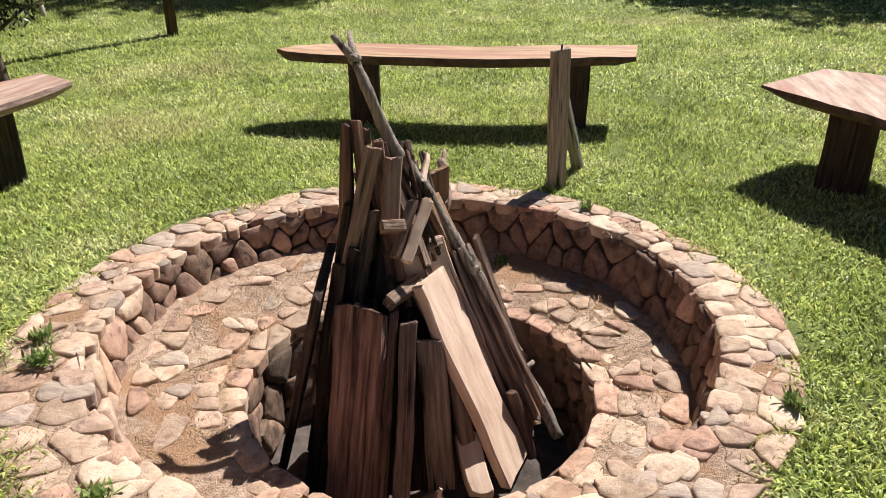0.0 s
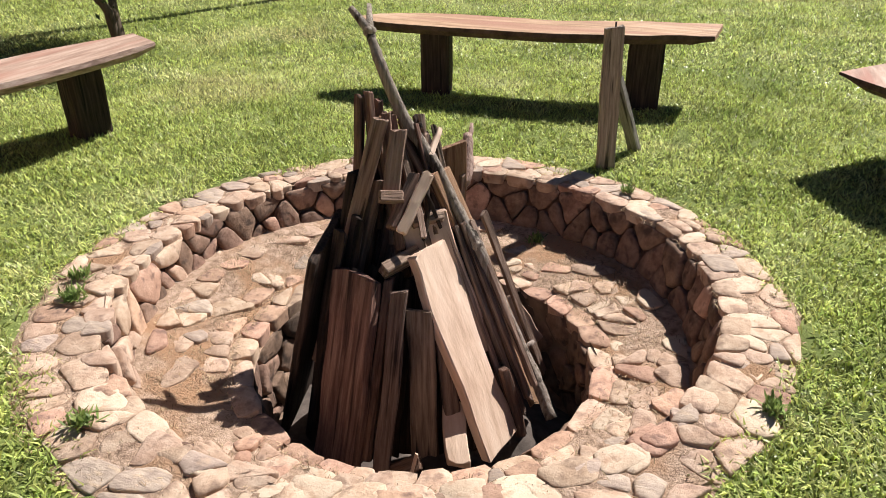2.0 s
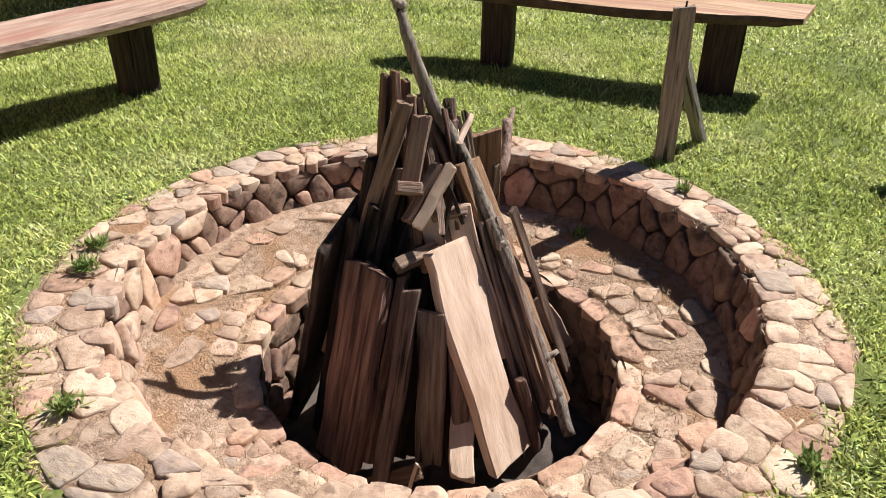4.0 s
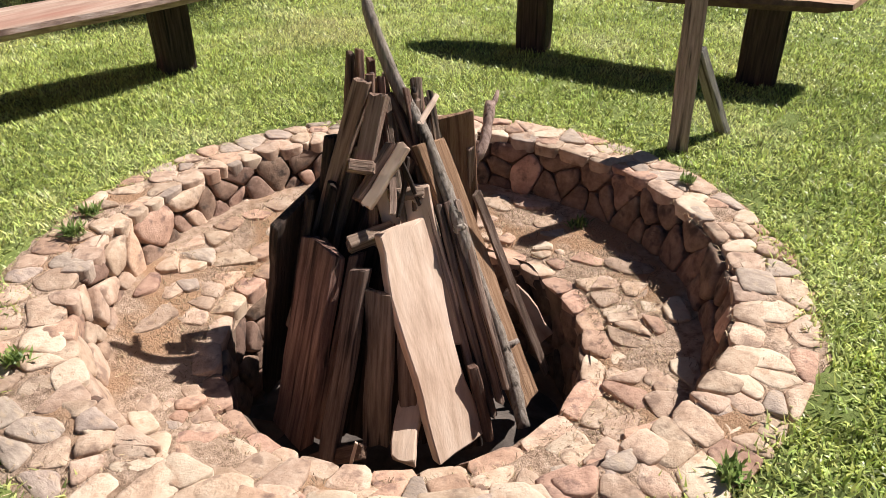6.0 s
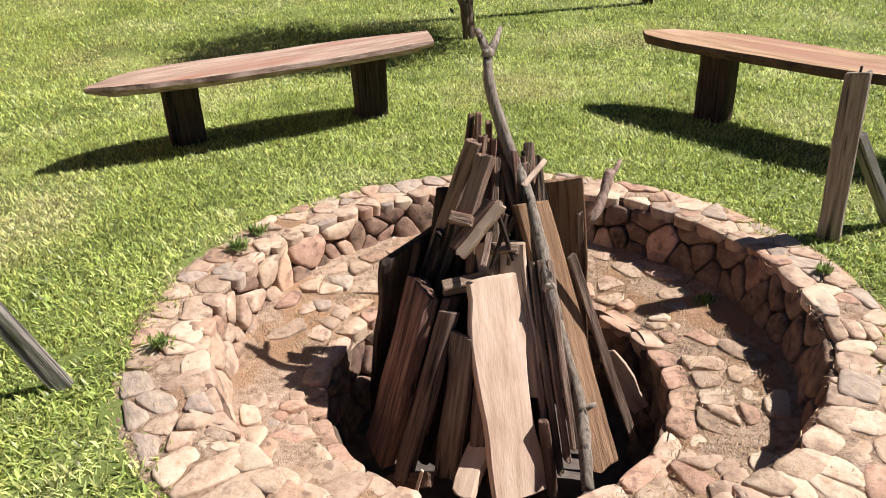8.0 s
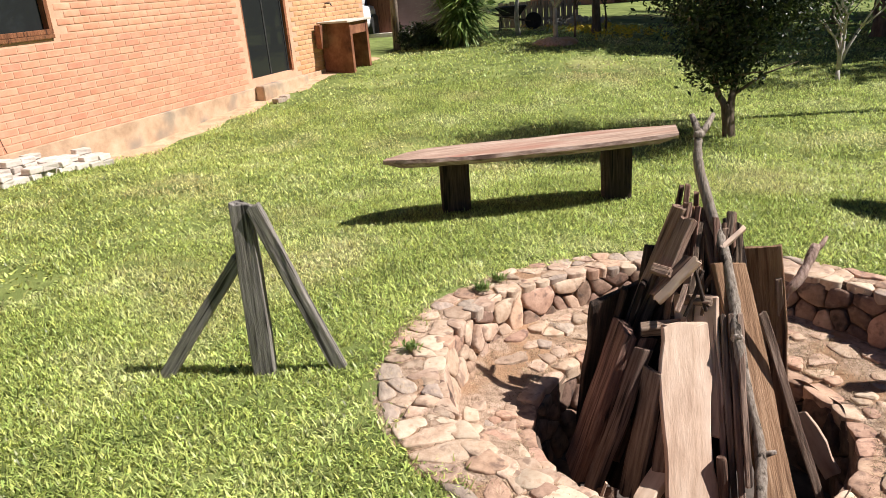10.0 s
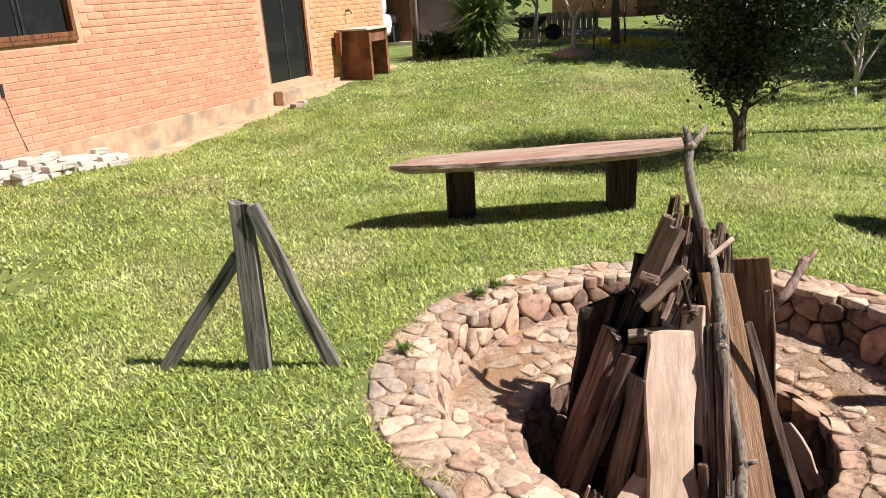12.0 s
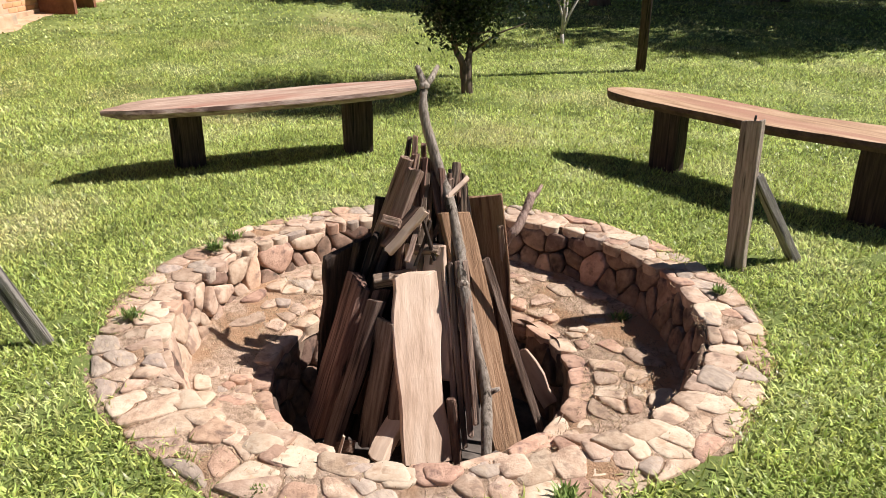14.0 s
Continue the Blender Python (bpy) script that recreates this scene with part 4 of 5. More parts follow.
def tree(label, x, y, height, crown_r, crown_lo, trunk_r, mat, seed, clumps=60, per=90, leaf=0.035, stems=1, bark=None):
    rd = random.Random(seed)
    z = float(ground_z(x, y))
    th_ = tagged(new("tree"), label, "tree")
    bm = bmesh.new()
    centres = []
    for k in range(stems):
        q = rd.uniform(0, 6.28)
        sp = 0.07 * stems * crown_r if stems > 1 else 0.03
        tipx, tipy = x + math.cos(q + k * 3.1) * sp, y + math.sin(q + k * 3.1) * sp
        pts = smooth_path([(x + 0.04 * k, y, z - 0.1), (x + 0.3 * (tipx - x), y + 0.3 * (tipy - y), z + crown_lo * 0.6), (tipx, tipy, z + crown_lo * 1.3), (tipx + rd.uniform(-0.1, 0.1), tipy, z + height * 0.8)], 4)
        tube(bm, pts, [trunk_r * (1.25 if i == 0 else 1 - 0.75 * i / len(pts)) for i in range(len(pts))], 10, 0.1, seed + k)
        for j in range(7):
            q2 = rd.uniform(0, 6.28)
            s0 = pts[rd.randrange(len(pts) // 2, len(pts))]
            e = s0 + Vector((math.cos(q2), math.sin(q2), rd.uniform(0.3, 1.0))) * crown_r * rd.uniform(0.35, 0.6)
            mid_ = s0.lerp(e, 0.5) + Vector((0, 0, 0.05))
            tube(bm, [s0, mid_, e], [trunk_r * 0.35, trunk_r * 0.22, trunk_r * 0.08], 6, 0.1, seed + j)
    part("trunk", bm, bark or M_TRUNK, th_, "dark forked trunk and limbs", True)
    hc = z + crown_lo + (height - crown_lo) * 0.5
    hz = (height - crown_lo) * 0.5
    while len(centres) < clumps:
        p = Vector((rd.uniform(-1, 1), rd.uniform(-1, 1), rd.uniform(-1, 1)))
        if p.length > 1 or p.length < 0.35:
            continue
        k_ = 1 + 0.22 * noise.noise(p * 2.5 + Vector((seed, 0, 0)))
        taper = 0.32 + 0.68 * min(1, (p.z + 1) / 1.0)
        centres.append((x + p.x * crown_r * k_ * taper, y + p.y * crown_r * k_ * taper, hc + p.z * hz * k_))
    sp = crown_r * 0.24
    part("crown", leaf_cloud("crown", mat, centres, per, (sp, sp, sp * 0.85), leaf, seed), None, th_, "dense green leafy crown")
    return th_


tree("small dense dark-leaved tree with a forked trunk on the lawn", -4.0, 5.6, 2.85, 1.05, 0.5, 0.05, M_LEAF, 5, 160, 210, 0.028, 2)
big = [(-9.8, 15.9, 9.5, 2.8), (-7.8, 16.4, 9.0, 2.8), (-5.4, 17.5, 9.0, 2.8), (-3.2, 16.6, 9.0, 2.7), (-9.0, 20.5, 10.0, 3.2), (-12.5, 14.5, 9.0, 2.8), (-14.0, 18.5, 9.0, 3.2), (-4.0, 22.0, 9.0, 3.2), (-9.0, 12.3, 7.0, 2.0), (6.2, 17.2, 8.0, 2.6), (8.8, 15.2, 8.0, 2.8), (4.8, 20.0, 8.5, 3.0), (10.5, 19.0, 8.0, 3.0)]
for k, (x, y, h, cr) in enumerate(big):
    tree("tall shade tree at the edge of the lawn", x, y, h, cr, 1.9, 0.2, M_LEAF2, 30 + k, 80, 120, 0.15)


def bare_tree(label, x, y, height, seed, mat, r0=0.035, leaves=0, first=0.36):
    rd = random.Random(seed)
    z = float(ground_z(x, y))
    th_ = tagged(new("sapling"), label, "tree")
    bm = bmesh.new()
    tips = []

    def grow(p, d, ln, rad, depth):
        e = p + d * ln
        tube(bm, [p, p.lerp(e, 0.5) + Vector((rd.uniform(-1, 1), rd.uniform(-1, 1), 0)) * ln * 0.06, e], [rad, rad * 0.85, rad * 0.65], 7, 0.08, rd.randrange(999))
        tips.append(tuple(e))
        if depth:
            for _ in range(rd.choice((2, 3)) if ln > 0.2 or depth < 4 else 5):
                out = Vector((rd.uniform(-1, 1), rd.uniform(-1, 1), rd.uniform(-0.1, 0.5))) * (0.75 if ln > 0.2 or depth < 4 else 0.5)
                grow(e, (d + out).normalized(), max(ln, height * 0.3) * rd.uniform(0.7, 1.0) if depth == 4 and ln < 0.2 else ln * rd.uniform(0.55, 0.85), rad * 0.62, depth - 1)

    grow(Vector((x, y, z - 0.05)), Vector((rd.uniform(-0.1, 0.1), 0, 1)).normalized(), height * first, r0, 4)
    part("trunk", bm, mat, th_, "pale forked stem and twigs", True)
    if leaves:
        part("crown", leaf_cloud("crown", M_LEAF2, tips, leaves, (0.12, 0.12, 0.1), 0.03, seed), None, th_, "sparse leaves")
    return th_


bare_tree("young tree with whitewashed forked stem on the lawn", -5.75, 8.45, 1.85, 3, M_PALEBARK, 0.036, 10, first=0.1)
bare_tree("bare pale young tree in a mound of soil", -11.29, 6.97, 1.9, 8, M_PALEBARK, 0.05)
bare_tree("bare pale young tree by the far house", -13.53, 7.06, 2.4, 9, M_PALEBARK, 0.06)
bare_tree("thin sapling with sparse leaves", -12.06, 7.71, 1.6, 10, M_TRUNK, 0.025, 12)
bare_tree("thin sapling with sparse leaves", -12.6, 8.65, 1.7, 11, M_TRUNK, 0.025, 12)
tree("dark-trunked young tree beyond the flower bed", -12.59, 8.44, 4.5, 1.5, 1.6, 0.1, M_LEAF2, 61, 40, 80, 0.06)
bm = bmesh.new()
bmesh.ops.create_uvsphere(bm, u_segments=24, v_segments=10, radius=1, matrix=Matrix.Translation((-11.24, 6.92, float(ground_z(-11.24, 6.92)) - 0.02)) @ Matrix.Diagonal((0.45, 0.45, 0.13, 1)))
for v_ in bm.verts:
    v_.co += Vector((0, 0, 1)) * noise.noise(v_.co * 6) * 0.04
tagged(part("soil_mound", bm, M_DIRT, None, "low mound of reddish soil round a young tree", True), category="mound")


def pole(label, x, y, r_, h, mat):
    z = float(ground_z(x, y))
    bm = tube(bmesh.new(), [(x, y, z - 0.1), (x + 0.01, y, z + h * 0.5), (x + 0.02, y + 0.01, z + h)], [r_ * 1.08, r_, r_ * 0.95], 14, 0.03, 4)
    return tagged(part("pole", bm, mat, None, label, True), category="pole")


pole("slim dark wooden pole standing on the lawn", -3.83, 7.98, 0.055, 3.4, M_LEG)
pole("round pale wooden pole beside the house", -13.5, 4.33, 0.075, 3.4, M_POST)

yx, yy = -12.71, 5.51
yz = float(ground_z(yx, yy))
yuc = tagged(new("yucca_plant"), "spiky green yucca plant beside the far house", "plant")
part("stem", tube(bmesh.new(), [(yx, yy, yz - 0.05), (yx, yy, yz + 0.4), (yx + 0.03, yy, yz + 0.9)], [0.09, 0.08, 0.06], 9, 0.1), M_TRUNK, yuc, "fibrous brown stem", True)
r = np.random.RandomState(8)
n = 900
u = r.normal(0, 1, (n, 3))
u[:, 2] = u[:, 2] * 0.9 + 0.1
u /= np.linalg.norm(u, axis=1)[:, None]
c0 = np.array([[yx, yy, yz]]) + np.stack([r.normal(0, 0.12, n), r.normal(0, 0.12, n), r.uniform(0.4, 1.05, n)], -1)
Ly = r.uniform(0.6, 1.05, n)[:, None]
sd = np.cross(u, [0, 0, 1.0])
sd /= np.linalg.norm(sd, axis=1)[:, None] + 1e-6
mid = c0 + u * Ly * 0.55
tip = c0 + u * Ly + np.array([0, 0, -1]) * Ly * 0.05
v = np.stack([c0 - sd * 0.015, c0 + sd * 0.015, mid + sd * 0.022, mid - sd * 0.022, tip], 1).reshape(-1, 3)
o = np.arange(n) * 5
f = np.concatenate([np.stack([o, o + 1, o + 2], -1), np.stack([o, o + 2, o + 3], -1), np.stack([o + 3, o + 2, o + 4], -1)])
part("leaves", raw_mesh("leaves", v, f, M_YUCCA), None, yuc, "long pointed green leaves")
r = np.random.RandomState(9)
cent = np.stack([-13.02 + r.normal(0, 0.9, 130), 8.85 + r.normal(0, 0.5, 130), np.zeros(130)], -1)
cent[:, 2] = ground_z(cent[:, 0], cent[:, 1]) + 0.06
tagged(new("flower_bed", leaf_cloud("flower_bed", M_FLOWER, cent, 12, (0.09, 0.09, 0.05), 0.03, 4)), "yellow flowers in a far bed", "flowers", kind="stuff")
sh = np.stack([-13.39 + r.normal(0, 0.35, 60), 4.83 + r.normal(0, 0.25, 60), np.zeros(60)], -1)
sh[:, 2] = ground_z(sh[:, 0], sh[:, 1]) + r.uniform(0.05, 0.4, 60)
tagged(new("shrub", leaf_cloud("shrub", M_LEAF, sh, 60, (0.1, 0.1, 0.1), 0.04, 6)), "low dark shrub by the far house", "shrub")

# ---- house ----
HOUSE = Matrix(((WALL_DIR.x, -WALL_N.x, 0, WALL_O.x), (WALL_DIR.y, -WALL_N.y, 0, WALL_O.y), (0, 0, 1, 0), (0, 0, 0, 1))) @ pose(0, 0, 0.006, 0, -1.66, 0)
# local axes: x along the wall, y into the house, z up
T = 0.18
W0, W1, WZ0, WZ1 = 0.45, 2.83, 1.265, 2.35
D0, D1, DZ0, DZ1 = 6.257, 7.433, 0.28, 2.42
S0_, S1_, TOP, PL = -3.0, 10.15, 3.1, 0.152
bm = bmesh.new()
for x0, x1, z0, z1 in ((S0_, W0, PL, TOP), (W0, W1, PL, WZ0), (W0, W1, WZ1, TOP), (W1, D0, PL, TOP), (D0, D1, PL, DZ0), (D0, D1, DZ1, TOP), (D1, S1_, PL, TOP)):
    box(bm, x0, x1, 0.005, T, z0, z1)
wall = tagged(part("wall_house", bm, M_MORTAR, m=HOUSE), "orange brick house wall with pale mortar joints", "wall", kind="structure")
part("plinth", boxed(S0_, S1_, -0.03, T, -0.6, PL, bevel=0.01), M_PLINTH, wall, "stained sandy plaster plinth")
part("side_wall", boxed(S1_ - T, S1_, T + 0.003, 7.0, -0.6, TOP), M_BRICK, wall)
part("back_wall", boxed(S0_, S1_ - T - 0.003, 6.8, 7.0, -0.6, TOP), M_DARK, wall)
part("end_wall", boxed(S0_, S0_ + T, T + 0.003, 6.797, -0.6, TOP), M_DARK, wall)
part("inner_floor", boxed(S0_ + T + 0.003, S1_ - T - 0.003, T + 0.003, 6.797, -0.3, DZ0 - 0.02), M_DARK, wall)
rf_ = tagged(part("roof", boxed(S0_ - 0.3, S1_ + 0.3, -0.25, 7.3, TOP + 0.003, TOP + 0.15), M_ROOF, m=HOUSE), "flat-pitched red tile roof of the house", "roof", kind="structure")
win = tagged(new("window_1"), "dark sliding window in a varnished wooden frame", "window", kind="structure")
win.matrix_basis = HOUSE
bm = bmesh.new()
box(bm, W0, W1, -0.02, T - 0.03, WZ0, WZ0 + 0.05, 0.004)
box(bm, W0, W1, -0.015, T - 0.03, WZ1 - 0.05, WZ1, 0.004)
box(bm, W1 - 0.05, W1, -0.018, T - 0.03, WZ0 + 0.05, WZ1 - 0.05, 0.004)
box(bm, W0, W0 + 0.05, -0.018, T - 0.03, WZ0 + 0.05, WZ1 - 0.05, 0.004)
part("window_frame", bm, M_FRAME, win, "varnished reddish wooden frame")
part("window_sill", boxed(W0, W1, -0.024, 0.0, WZ0 - 0.045, WZ0 - 0.003, bevel=0.006), M_FRAME, win)
for x in (0.95, 1.56, 2.16, 2.22):
    part("mullion", boxed(x - 0.012, x + 0.012, 0.05, 0.08, WZ0 + 0.05, WZ1 - 0.05), M_CONCRETE if x < 1.3 else M_METAL, win)
for x0, x1 in ((W0 + 0.05, 1.548), (1.572, W1 - 0.05)):
    part("pane", boxed(x0, x1, 0.062, 0.068, WZ0 + 0.05, WZ1 - 0.05), M_GLASS, win)
dr = tagged(new("door_1"), "dark glazed metal double door of the brick house", "door", kind="structure")
dr.matrix_basis = HOUSE
bm = bmesh.new()
box(bm, D0, D0 + 0.05, 0.02, 0.1, DZ0, DZ1)
box(bm, D1 - 0.06, D1, -0.01, 0.1, DZ0, DZ1)
box(bm, D0 + 0.05, D1 - 0.06, 0.02, 0.1, DZ1 - 0.06, DZ1)
part("door_frame", bm, M_FRAME, dr, "brown door frame")
for x in (D0 + 0.055, (D0 + D1) / 2 - 0.02, D1 - 0.095):
    part("stile", boxed(x, x + 0.035, 0.04, 0.075, DZ0 + 0.003, DZ1 - 0.063), M_METAL, dr)
for x0, x1 in ((D0 + 0.09, (D0 + D1) / 2 - 0.02), ((D0 + D1) / 2 + 0.015, D1 - 0.095)):
    part("pane", boxed(x0, x1, 0.05, 0.056, DZ0 + 0.003, DZ1 - 0.063), M_GLASS, dr)
part("doorstep", boxed(D0 - 0.02, D1 + 0.1, -0.20, -0.034, -0.4, DZ0 - 0.10, bevel=0.03), M_PLINTH, dr, "sandy worn doorstep")

# counter box against the wall
cb = tagged(new("brick_counter"), "rusty brown outdoor brick counter box with pale slab top", "counter")
cb.matrix_basis = HOUSE
part("panel", boxed(8.39, 8.47, -0.61, -0.034, -0.1, 0.92, bevel=0.008), M_RUST, cb)
part("panel", boxed(9.0, 9.08, -0.61, -0.034, -0.1, 0.92, bevel=0.008), M_RUST, cb)
part("back_panel", boxed(8.473, 8.997, -0.12, -0.034, -0.1, 0.92), M_RUST, cb)
part("slab_top", boxed(8.26, 9.16, -0.65, -0.034, 0.923, 0.955, bevel=0.006), M_CONCRETE, cb, "pale concrete slab")
part("side_board", boxed(8.16, 8.387, -0.16, -0.06, 0.52, 0.91, bevel=0.006), M_RUST, cb)
part("lintel", boxed(8.473, 8.997, -0.60, -0.53, 0.72, 0.92, bevel=0.006), M_RUST, cb)
bm = tube(bmesh.new(), [(8.71, 0.0, 1.25), (8.71, -0.1, 1.25), (8.71, -0.13, 1.2)], [0.012, 0.012, 0.01], 8)
box(bm, 8.66, 8.76, -0.07, -0.055, 1.265, 1.275)
tagged(part("tap", bm, M_METAL, None, "small dark metal tap on the brick wall", m=HOUSE), category="tap")
bm = boxed(1.75, 1.79, -0.012, 0.006, 0.74, 0.875, bevel=0.008)
tagged(part("wall_hook", bm, M_METAL, None, "dark metal bracket on the brick wall", m=HOUSE), category="bracket")
cord = tube(bmesh.new(), smooth_path([(1.68, -0.004, 1.21), (1.73, -0.006, 1.0), (1.77, -0.008, 0.8), (1.83, -0.004, 0.45), (1.90, -0.004, 0.16)], 3), [0.003] * 13, 6)
tagged(part("cord", cord, M_METAL, None, "thin dark cord hanging down the wall", m=HOUSE), category="cord")

# pavers stacked by the wall
rp = random.Random(6)
pm = []
for k in range(4):
    bm = boxed(-0.09, 0.09, -0.062, 0.062, 0.0, 0.062, bevel=0.012)
    for v_ in bm.verts:
        v_.co += Vector((noise.noise(v_.co * 9 + Vector((k, 0, 0))), noise.noise(v_.co * 9 + Vector((0, k, 0))), 0)) * 0.018
    pm.append(mesh_of(bm, "paver", M_CONCRETE))
for i in range(8):
    for j in range(4):
        for lay_ in range(rp.choice((1, 2)) if j > 1 else rp.choice((2, 2, 3))):
            s_, o_ = 1.36 + i * 0.178 + rp.uniform(-0.03, 0.03), -0.13 - j * 0.135 + rp.uniform(-0.025, 0.025)
            p = HOUSE @ Vector((s_, o_, 0))
            zz = float(ground_z(p.x, p.y)) + lay_ * 0.063
            ob = part("paver", rp.choice(pm), None, m=Matrix.Translation((p.x, p.y, zz)) @ Matrix.Rotation(math.atan2(WALL_DIR.y, WALL_DIR.x) + rp.uniform(-0.4, 0.4), 4, "Z"))
            tagged(ob, "pale concrete paving block stacked by the house wall", "paver", "pavers by the wall")
loose = mesh_of(boxed(-0.10, 0.10, -0.06, 0.06, 0.0, 0.065, bevel=0.01), "paver", M_GREYSTONE)
for s_, o_ in ((6.15, -0.50), (6.36, -0.46)):
    p = HOUSE @ Vector((s_, o_, 0))
    ob = part("paver", loose, None, m=Matrix.Translation((p.x, p.y, float(ground_z(p.x, p.y)) + 0.008)) @ Matrix.Rotation(2.4 + 0.4 * (s_ > 6.2), 4, "Z"))
    tagged(ob, "loose grey-brown block lying before the doorstep", "paver", "pavers by the wall")

# dirt strip along the wall
bm = bmesh.new()
rows = []
for i in range(70):
    s_ = -2.5 + i * 0.18
    row = []
    for j, o_ in enumerate((-0.02, -0.18, -0.36, -0.56)):
        p = HOUSE @ Vector((s_, o_ * (0.75 + 0.5 * noise.noise(Vector((s_ * 1.3, j, 0)))), 0))
        row.append(bm.verts.new((p.x, p.y, float(ground_z(p.x, p.y)) + (0.03, 0.022, 0.012, -0.012)[j] + 0.01 * noise.noise(Vector((s_ * 4, j * 3, 1))))))
    rows.append(row)
for u_, v_ in zip(rows, rows[1:]):
    for j in range(3):
        bm.faces.new((u_[j], u_[j + 1], v_[j + 1], v_[j]))
bmesh.ops.recalc_face_normals(bm, faces=bm.faces)
tagged(part("trim_dirt", bm, M_SAND, None, "bare reddish soil strip along the house wall", True), category="soil", kind="structure")

# ---- far house, car, sheds ----
FAR = Matrix.Translation((-18.34, 4.39, 0.62)) @ Matrix.Rotation(radians(68), 4, "Z")
fh = tagged(new("far_house"), "mauve plastered house with a brown door", "house")
fh.matrix_basis = FAR
part("wall", boxed(-2.5, 2.6, 0.0, 5.0, -0.3, 2.9), M_PURPLE, fh, "mauve plaster wall")
part("door", boxed(0.25, 1.05, -0.04, -0.003, 0.1, 2.15, bevel=0.01), M_DOOR, fh, "brown wooden door")
part("step", boxed(0.0, 1.6, -0.5, -0.043, -0.3, 0.1), M_CONCRETE, fh, "pale concrete step")
part("roof", boxed(-2.9, 2.9, -0.5, 5.4, 2.903, 3.05), M_ROOF, fh)
fb = tagged(new("far_building"), "orange brick outbuilding far behind the garden", "house")
fb.matrix_basis = Matrix.Translation((-27.0, 17.0, 0.9)) @ Matrix.Rotation(radians(60), 4, "Z")
part("wall", boxed(-4, 4, 0, 5, -0.3, 2.6), M_BRICK, fb, "orange brick wall")
part("roof", boxed(-4.4, 4.4, -0.5, 5.4, 2.603, 2.75), M_ROOF, fb)
part("door", boxed(-0.5, 0.5, -0.04, -0.003, 0, 2.0), M_DOOR, fb)

car = tagged(new("car"), "white car parked behind the brick house", "car")
car.matrix_basis = Matrix.Translation((-17.3, 3.37, float(ground_z(-17.3, 3.37)))) @ Matrix.Rotation(radians(150), 4, "Z")
bm = boxed(-2.0, 2.0, -0.82, 0.82, 0.28, 0.85, bevel=0.14)
box(bm, -1.1, 1.2, -0.72, 0.72, 0.8, 1.42, bevel=0.2)
part("body", bm, M_WHITE, car, "white painted body", True)
for sx_ in (-1.25, 1.25):
    for sy_ in (-0.78, 0.78):
        bm = bmesh.new()
        bmesh.ops.create_cone(bm, cap_ends=True, segments=20, radius1=0.31, radius2=0.31, depth=0.2, matrix=Matrix.Translation((sx_, sy_, 0.31)) @ Matrix.Rotation(radians(90), 4, "X"))
        part("wheel", bm, M_TYRE, car, "black tyre")
for sy_ in (-0.6, 0.6):
    part("headlight", boxed(-2.03, -1.93, sy_ - 0.15, sy_ + 0.15, 0.58, 0.72, bevel=0.03), M_GLASS, car)

# garden clutter beyond the lawn
gz_ = lambda x, y: float(ground_z(x, y))
wb = tagged(new("wheelbarrow"), "old dark metal wheelbarrow standing by the garden fence", "wheelbarrow")
wb.matrix_basis = Matrix.Translation((-15.49, 7.64, gz_(-15.49, 7.64))) @ Matrix.Rotation(radians(65), 4, "Z")
bm = boxed(-0.38, 0.38, -0.28, 0.28, 0.34, 0.58, bevel=0.03)
for v_ in bm.verts:
    if v_.co.z < 0.45:
        v_.co.x *= 0.6
        v_.co.y *= 0.7
part("tray", bm, M_METAL, wb, "dented dark tray")
for sy_ in (-0.22, 0.22):
    part("handle", tube(bmesh.new(), [(0.45, 0.3 * sy_, 0.2), (-0.2, sy_, 0.34), (-0.85, sy_ * 1.2, 0.55)], [0.018] * 3, 8), M_TRUNK, wb)
    part("leg", tube(bmesh.new(), [(-0.25, sy_, 0.34), (-0.3, sy_, 0.0)], [0.016] * 2, 8), M_METAL, wb)
bm = bmesh.new()
bmesh.ops.create_cone(bm, cap_ends=True, segments=20, radius1=0.2, radius2=0.2, depth=0.07, matrix=Matrix.Translation((0.52, 0, 0.2)) @ Matrix.Rotation(radians(90), 4, "X"))
part("wheel", bm, M_TYRE, wb, "black rubber wheel")
fence = tagged(new("fence"), "low grey weathered board fence at the garden edge", "fence")
fence.matrix_basis = Matrix.Translation((-16.24, 8.58, gz_(-16.24, 8.58))) @ Matrix.Rotation(radians(52), 4, "Z")
for k in range(14):
    h_ = 0.62 + 0.05 * noise.noise(Vector((k * 1.7, 0, 0)))
    part("board", boxed(-1.0 + k * 0.15, -0.87 + k * 0.15, -0.012, 0.012, -0.05, h_, bevel=0.004), M_POST, fence)
for zz in (0.15, 0.45):
    part("rail", boxed(-1.05, 1.15, 0.015, 0.05, zz, zz + 0.07), M_DARKPOST, fence)
lg = board("log", M_POST, (-14.07, 4.95, gz_(-14.07, 4.95) + 0.06), (-13.36, 5.39, gz_(-13.36, 5.39) + 0.06), (0, 0, 1), 0.16, 0.16, "pale weathered timber baulk lying by the shrub", 610, 0.01)
tagged(lg, category="log")
del lg["group"]
r = np.random.RandomState(31)
cent = np.stack([-15.18 + r.normal(0, 0.35, 60), 9.33 + r.normal(0, 0.25, 60), np.zeros(60)], -1)
cent[:, 2] = ground_z(cent[:, 0], cent[:, 1]) + 0.08
tagged(new("rubble", leaf_cloud("rubble", M_CONCRETE, cent, 10, (0.12, 0.12, 0.1), 0.06, 32)), "heap of pale rubble and twigs beyond the fence", "rubble", kind="stuff")

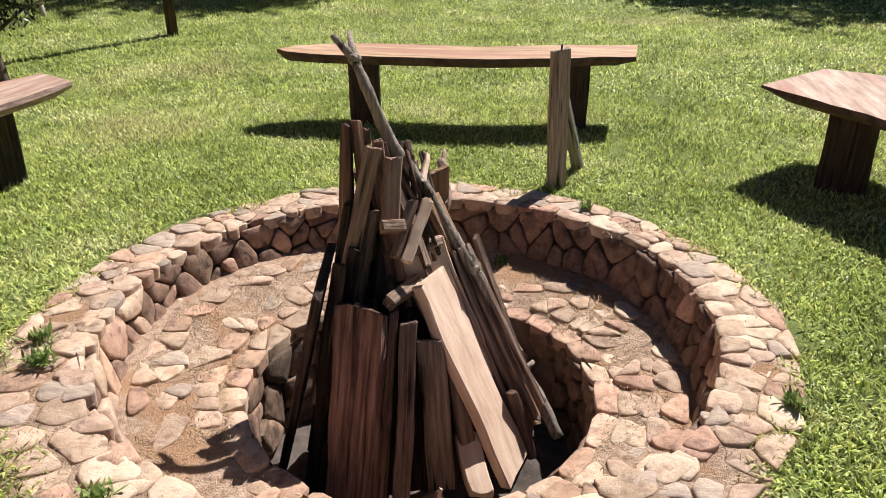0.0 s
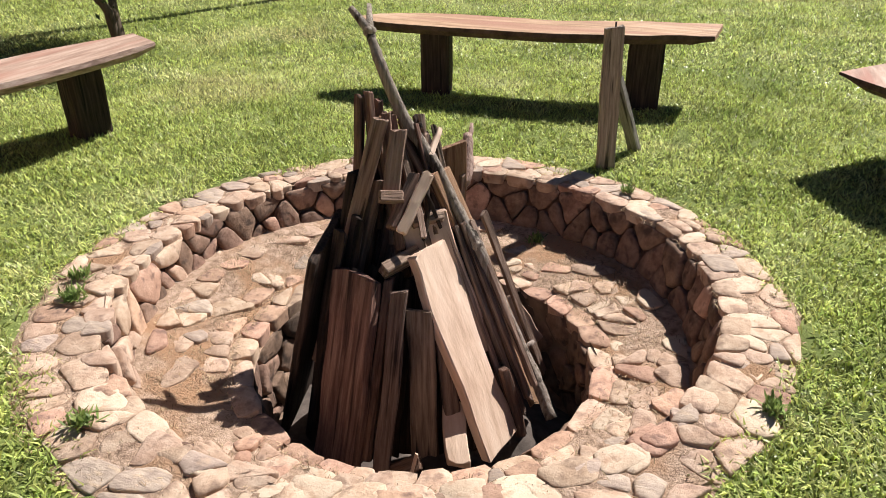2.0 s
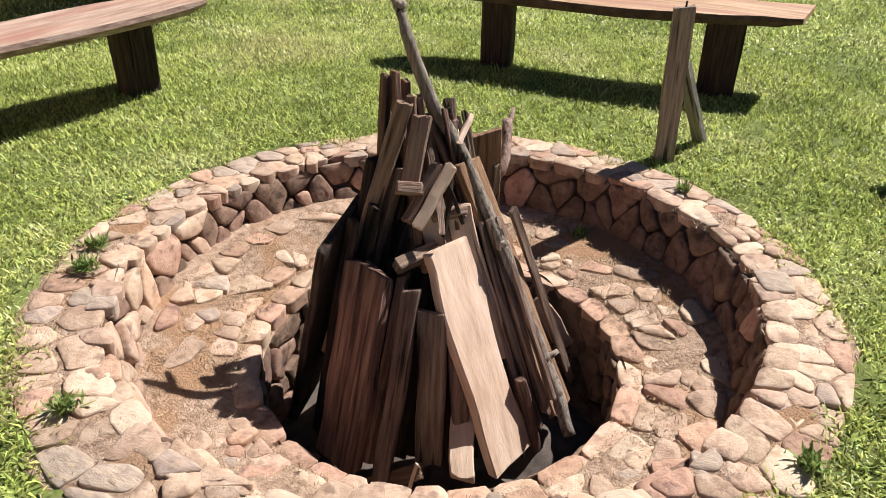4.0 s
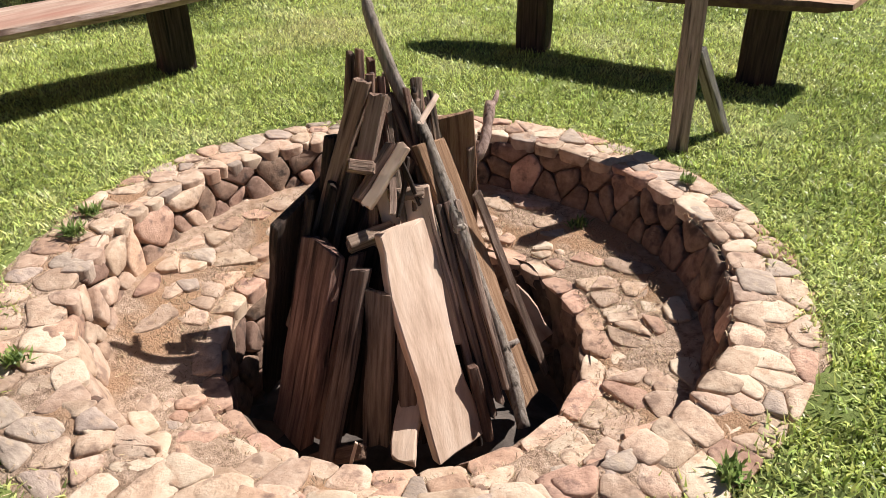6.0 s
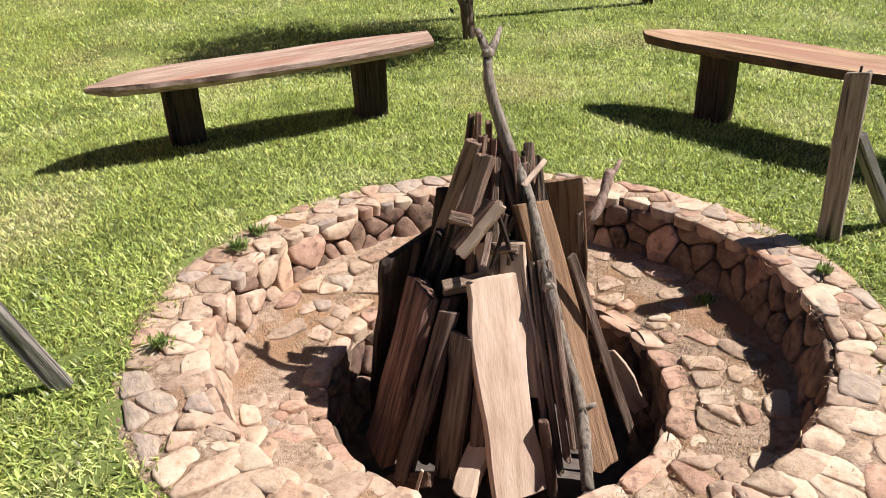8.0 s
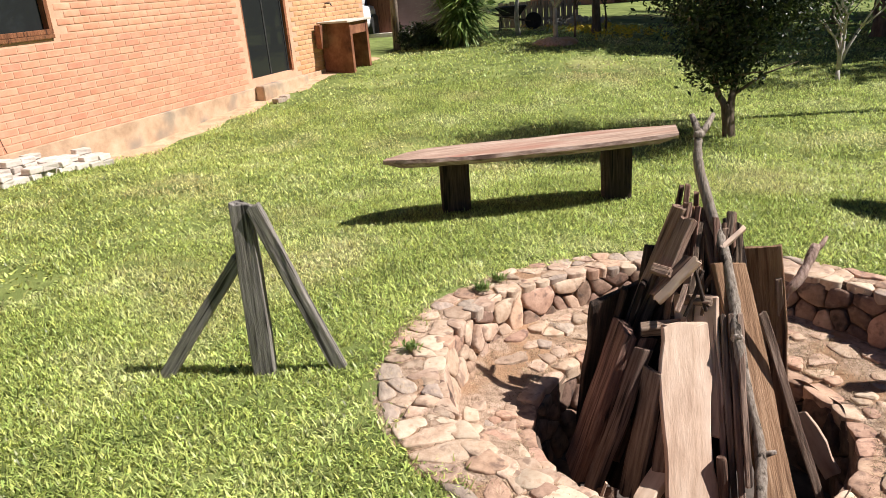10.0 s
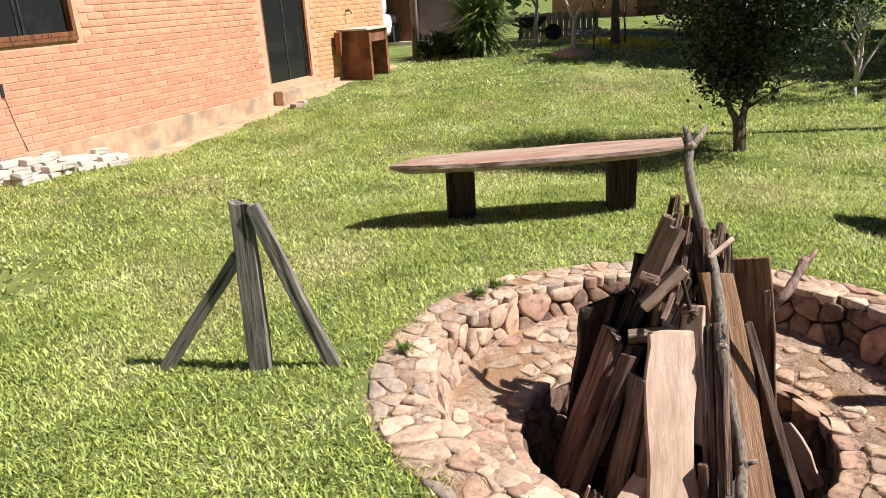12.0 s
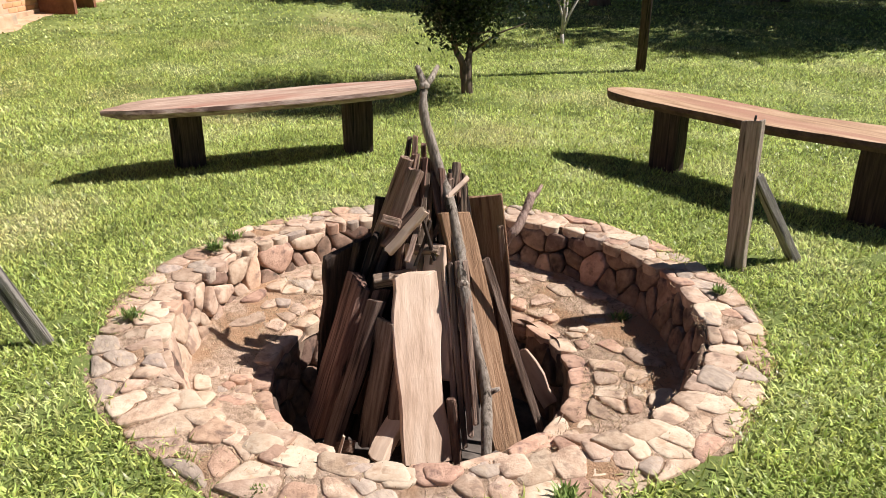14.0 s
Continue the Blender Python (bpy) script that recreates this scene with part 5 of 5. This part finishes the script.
# far tree line closing the view
r = np.random.RandomState(21)
cent = []
for k in range(260):
    q = r.uniform(-0.3, 3.6)
    rad = r.uniform(34, 44)
    x, y = PIT.x + rad * math.cos(q), PIT.y + rad * math.sin(q)
    cent.append((x, y, float(ground_z(x, y)) + r.uniform(0.5, 7.5)))
tagged(new("tree_line", leaf_cloud("tree_line", M_LEAF2, cent, 110, (2.0, 2.0, 1.6), 0.35, 22)), "far green tree line round the garden", "trees", kind="stuff")

# bricks of the near wall, the nearest single, the rest joined
BL, BH, J = 0.232, 0.0792, 0.013
bm = boxed(0, BL - J, 0.0, 0.09, 0, BH - J, bevel=0.004)
brick_me = mesh_of(bm, "brick", M_BRICK)
shape_v = np.array([v.co[:] for v in brick_me.vertices])
brick_me.calc_loop_triangles()
shape_f = np.array([t.vertices[:] for t in brick_me.loop_triangles])
rest = {M_BRICK: [], M_OCHRE: []}
rb = random.Random(4)
count = 0
row = 0
z = PL + 0.004
while z + BH < TOP:
    s_ = S0_ + (BL / 2 if row % 2 else 0)
    while s_ + BL < S1_:
        x1 = s_ + BL - J
        clear = not (x1 > W0 - 0.02 and s_ < W1 + 0.02 and z + BH > WZ0 - 0.07 and z < WZ1 + 0.02) and not (x1 > D0 - 0.02 and s_ < D1 + 0.02 and z < DZ1 + 0.02)
        if clear:
            if 0.6 < s_ < 6.2 and z < 1.3 and count < 300:
                part("brick", brick_me, None, wall, m=Matrix.Translation((s_, rb.uniform(-0.001, 0.001), z)))
                count += 1
            else:
                rest[M_OCHRE if s_ > D1 - 0.1 else M_BRICK].append((s_, rb.uniform(-0.001, 0.001), z))
        s_ += BL
    z += BH
    row += 1
for mat, spots in rest.items():
    v = (np.array(spots)[:, None, :] + shape_v[None]).reshape(-1, 3)
    f = (np.arange(len(spots))[:, None, None] * len(shape_v) + shape_f[None]).reshape(-1, 3)
    tagged(part("bricks", raw_mesh("bricks", v, f, mat), None, wall), "ochre-coloured brickwork beside the door" if mat is M_OCHRE else "", kind="stuff")
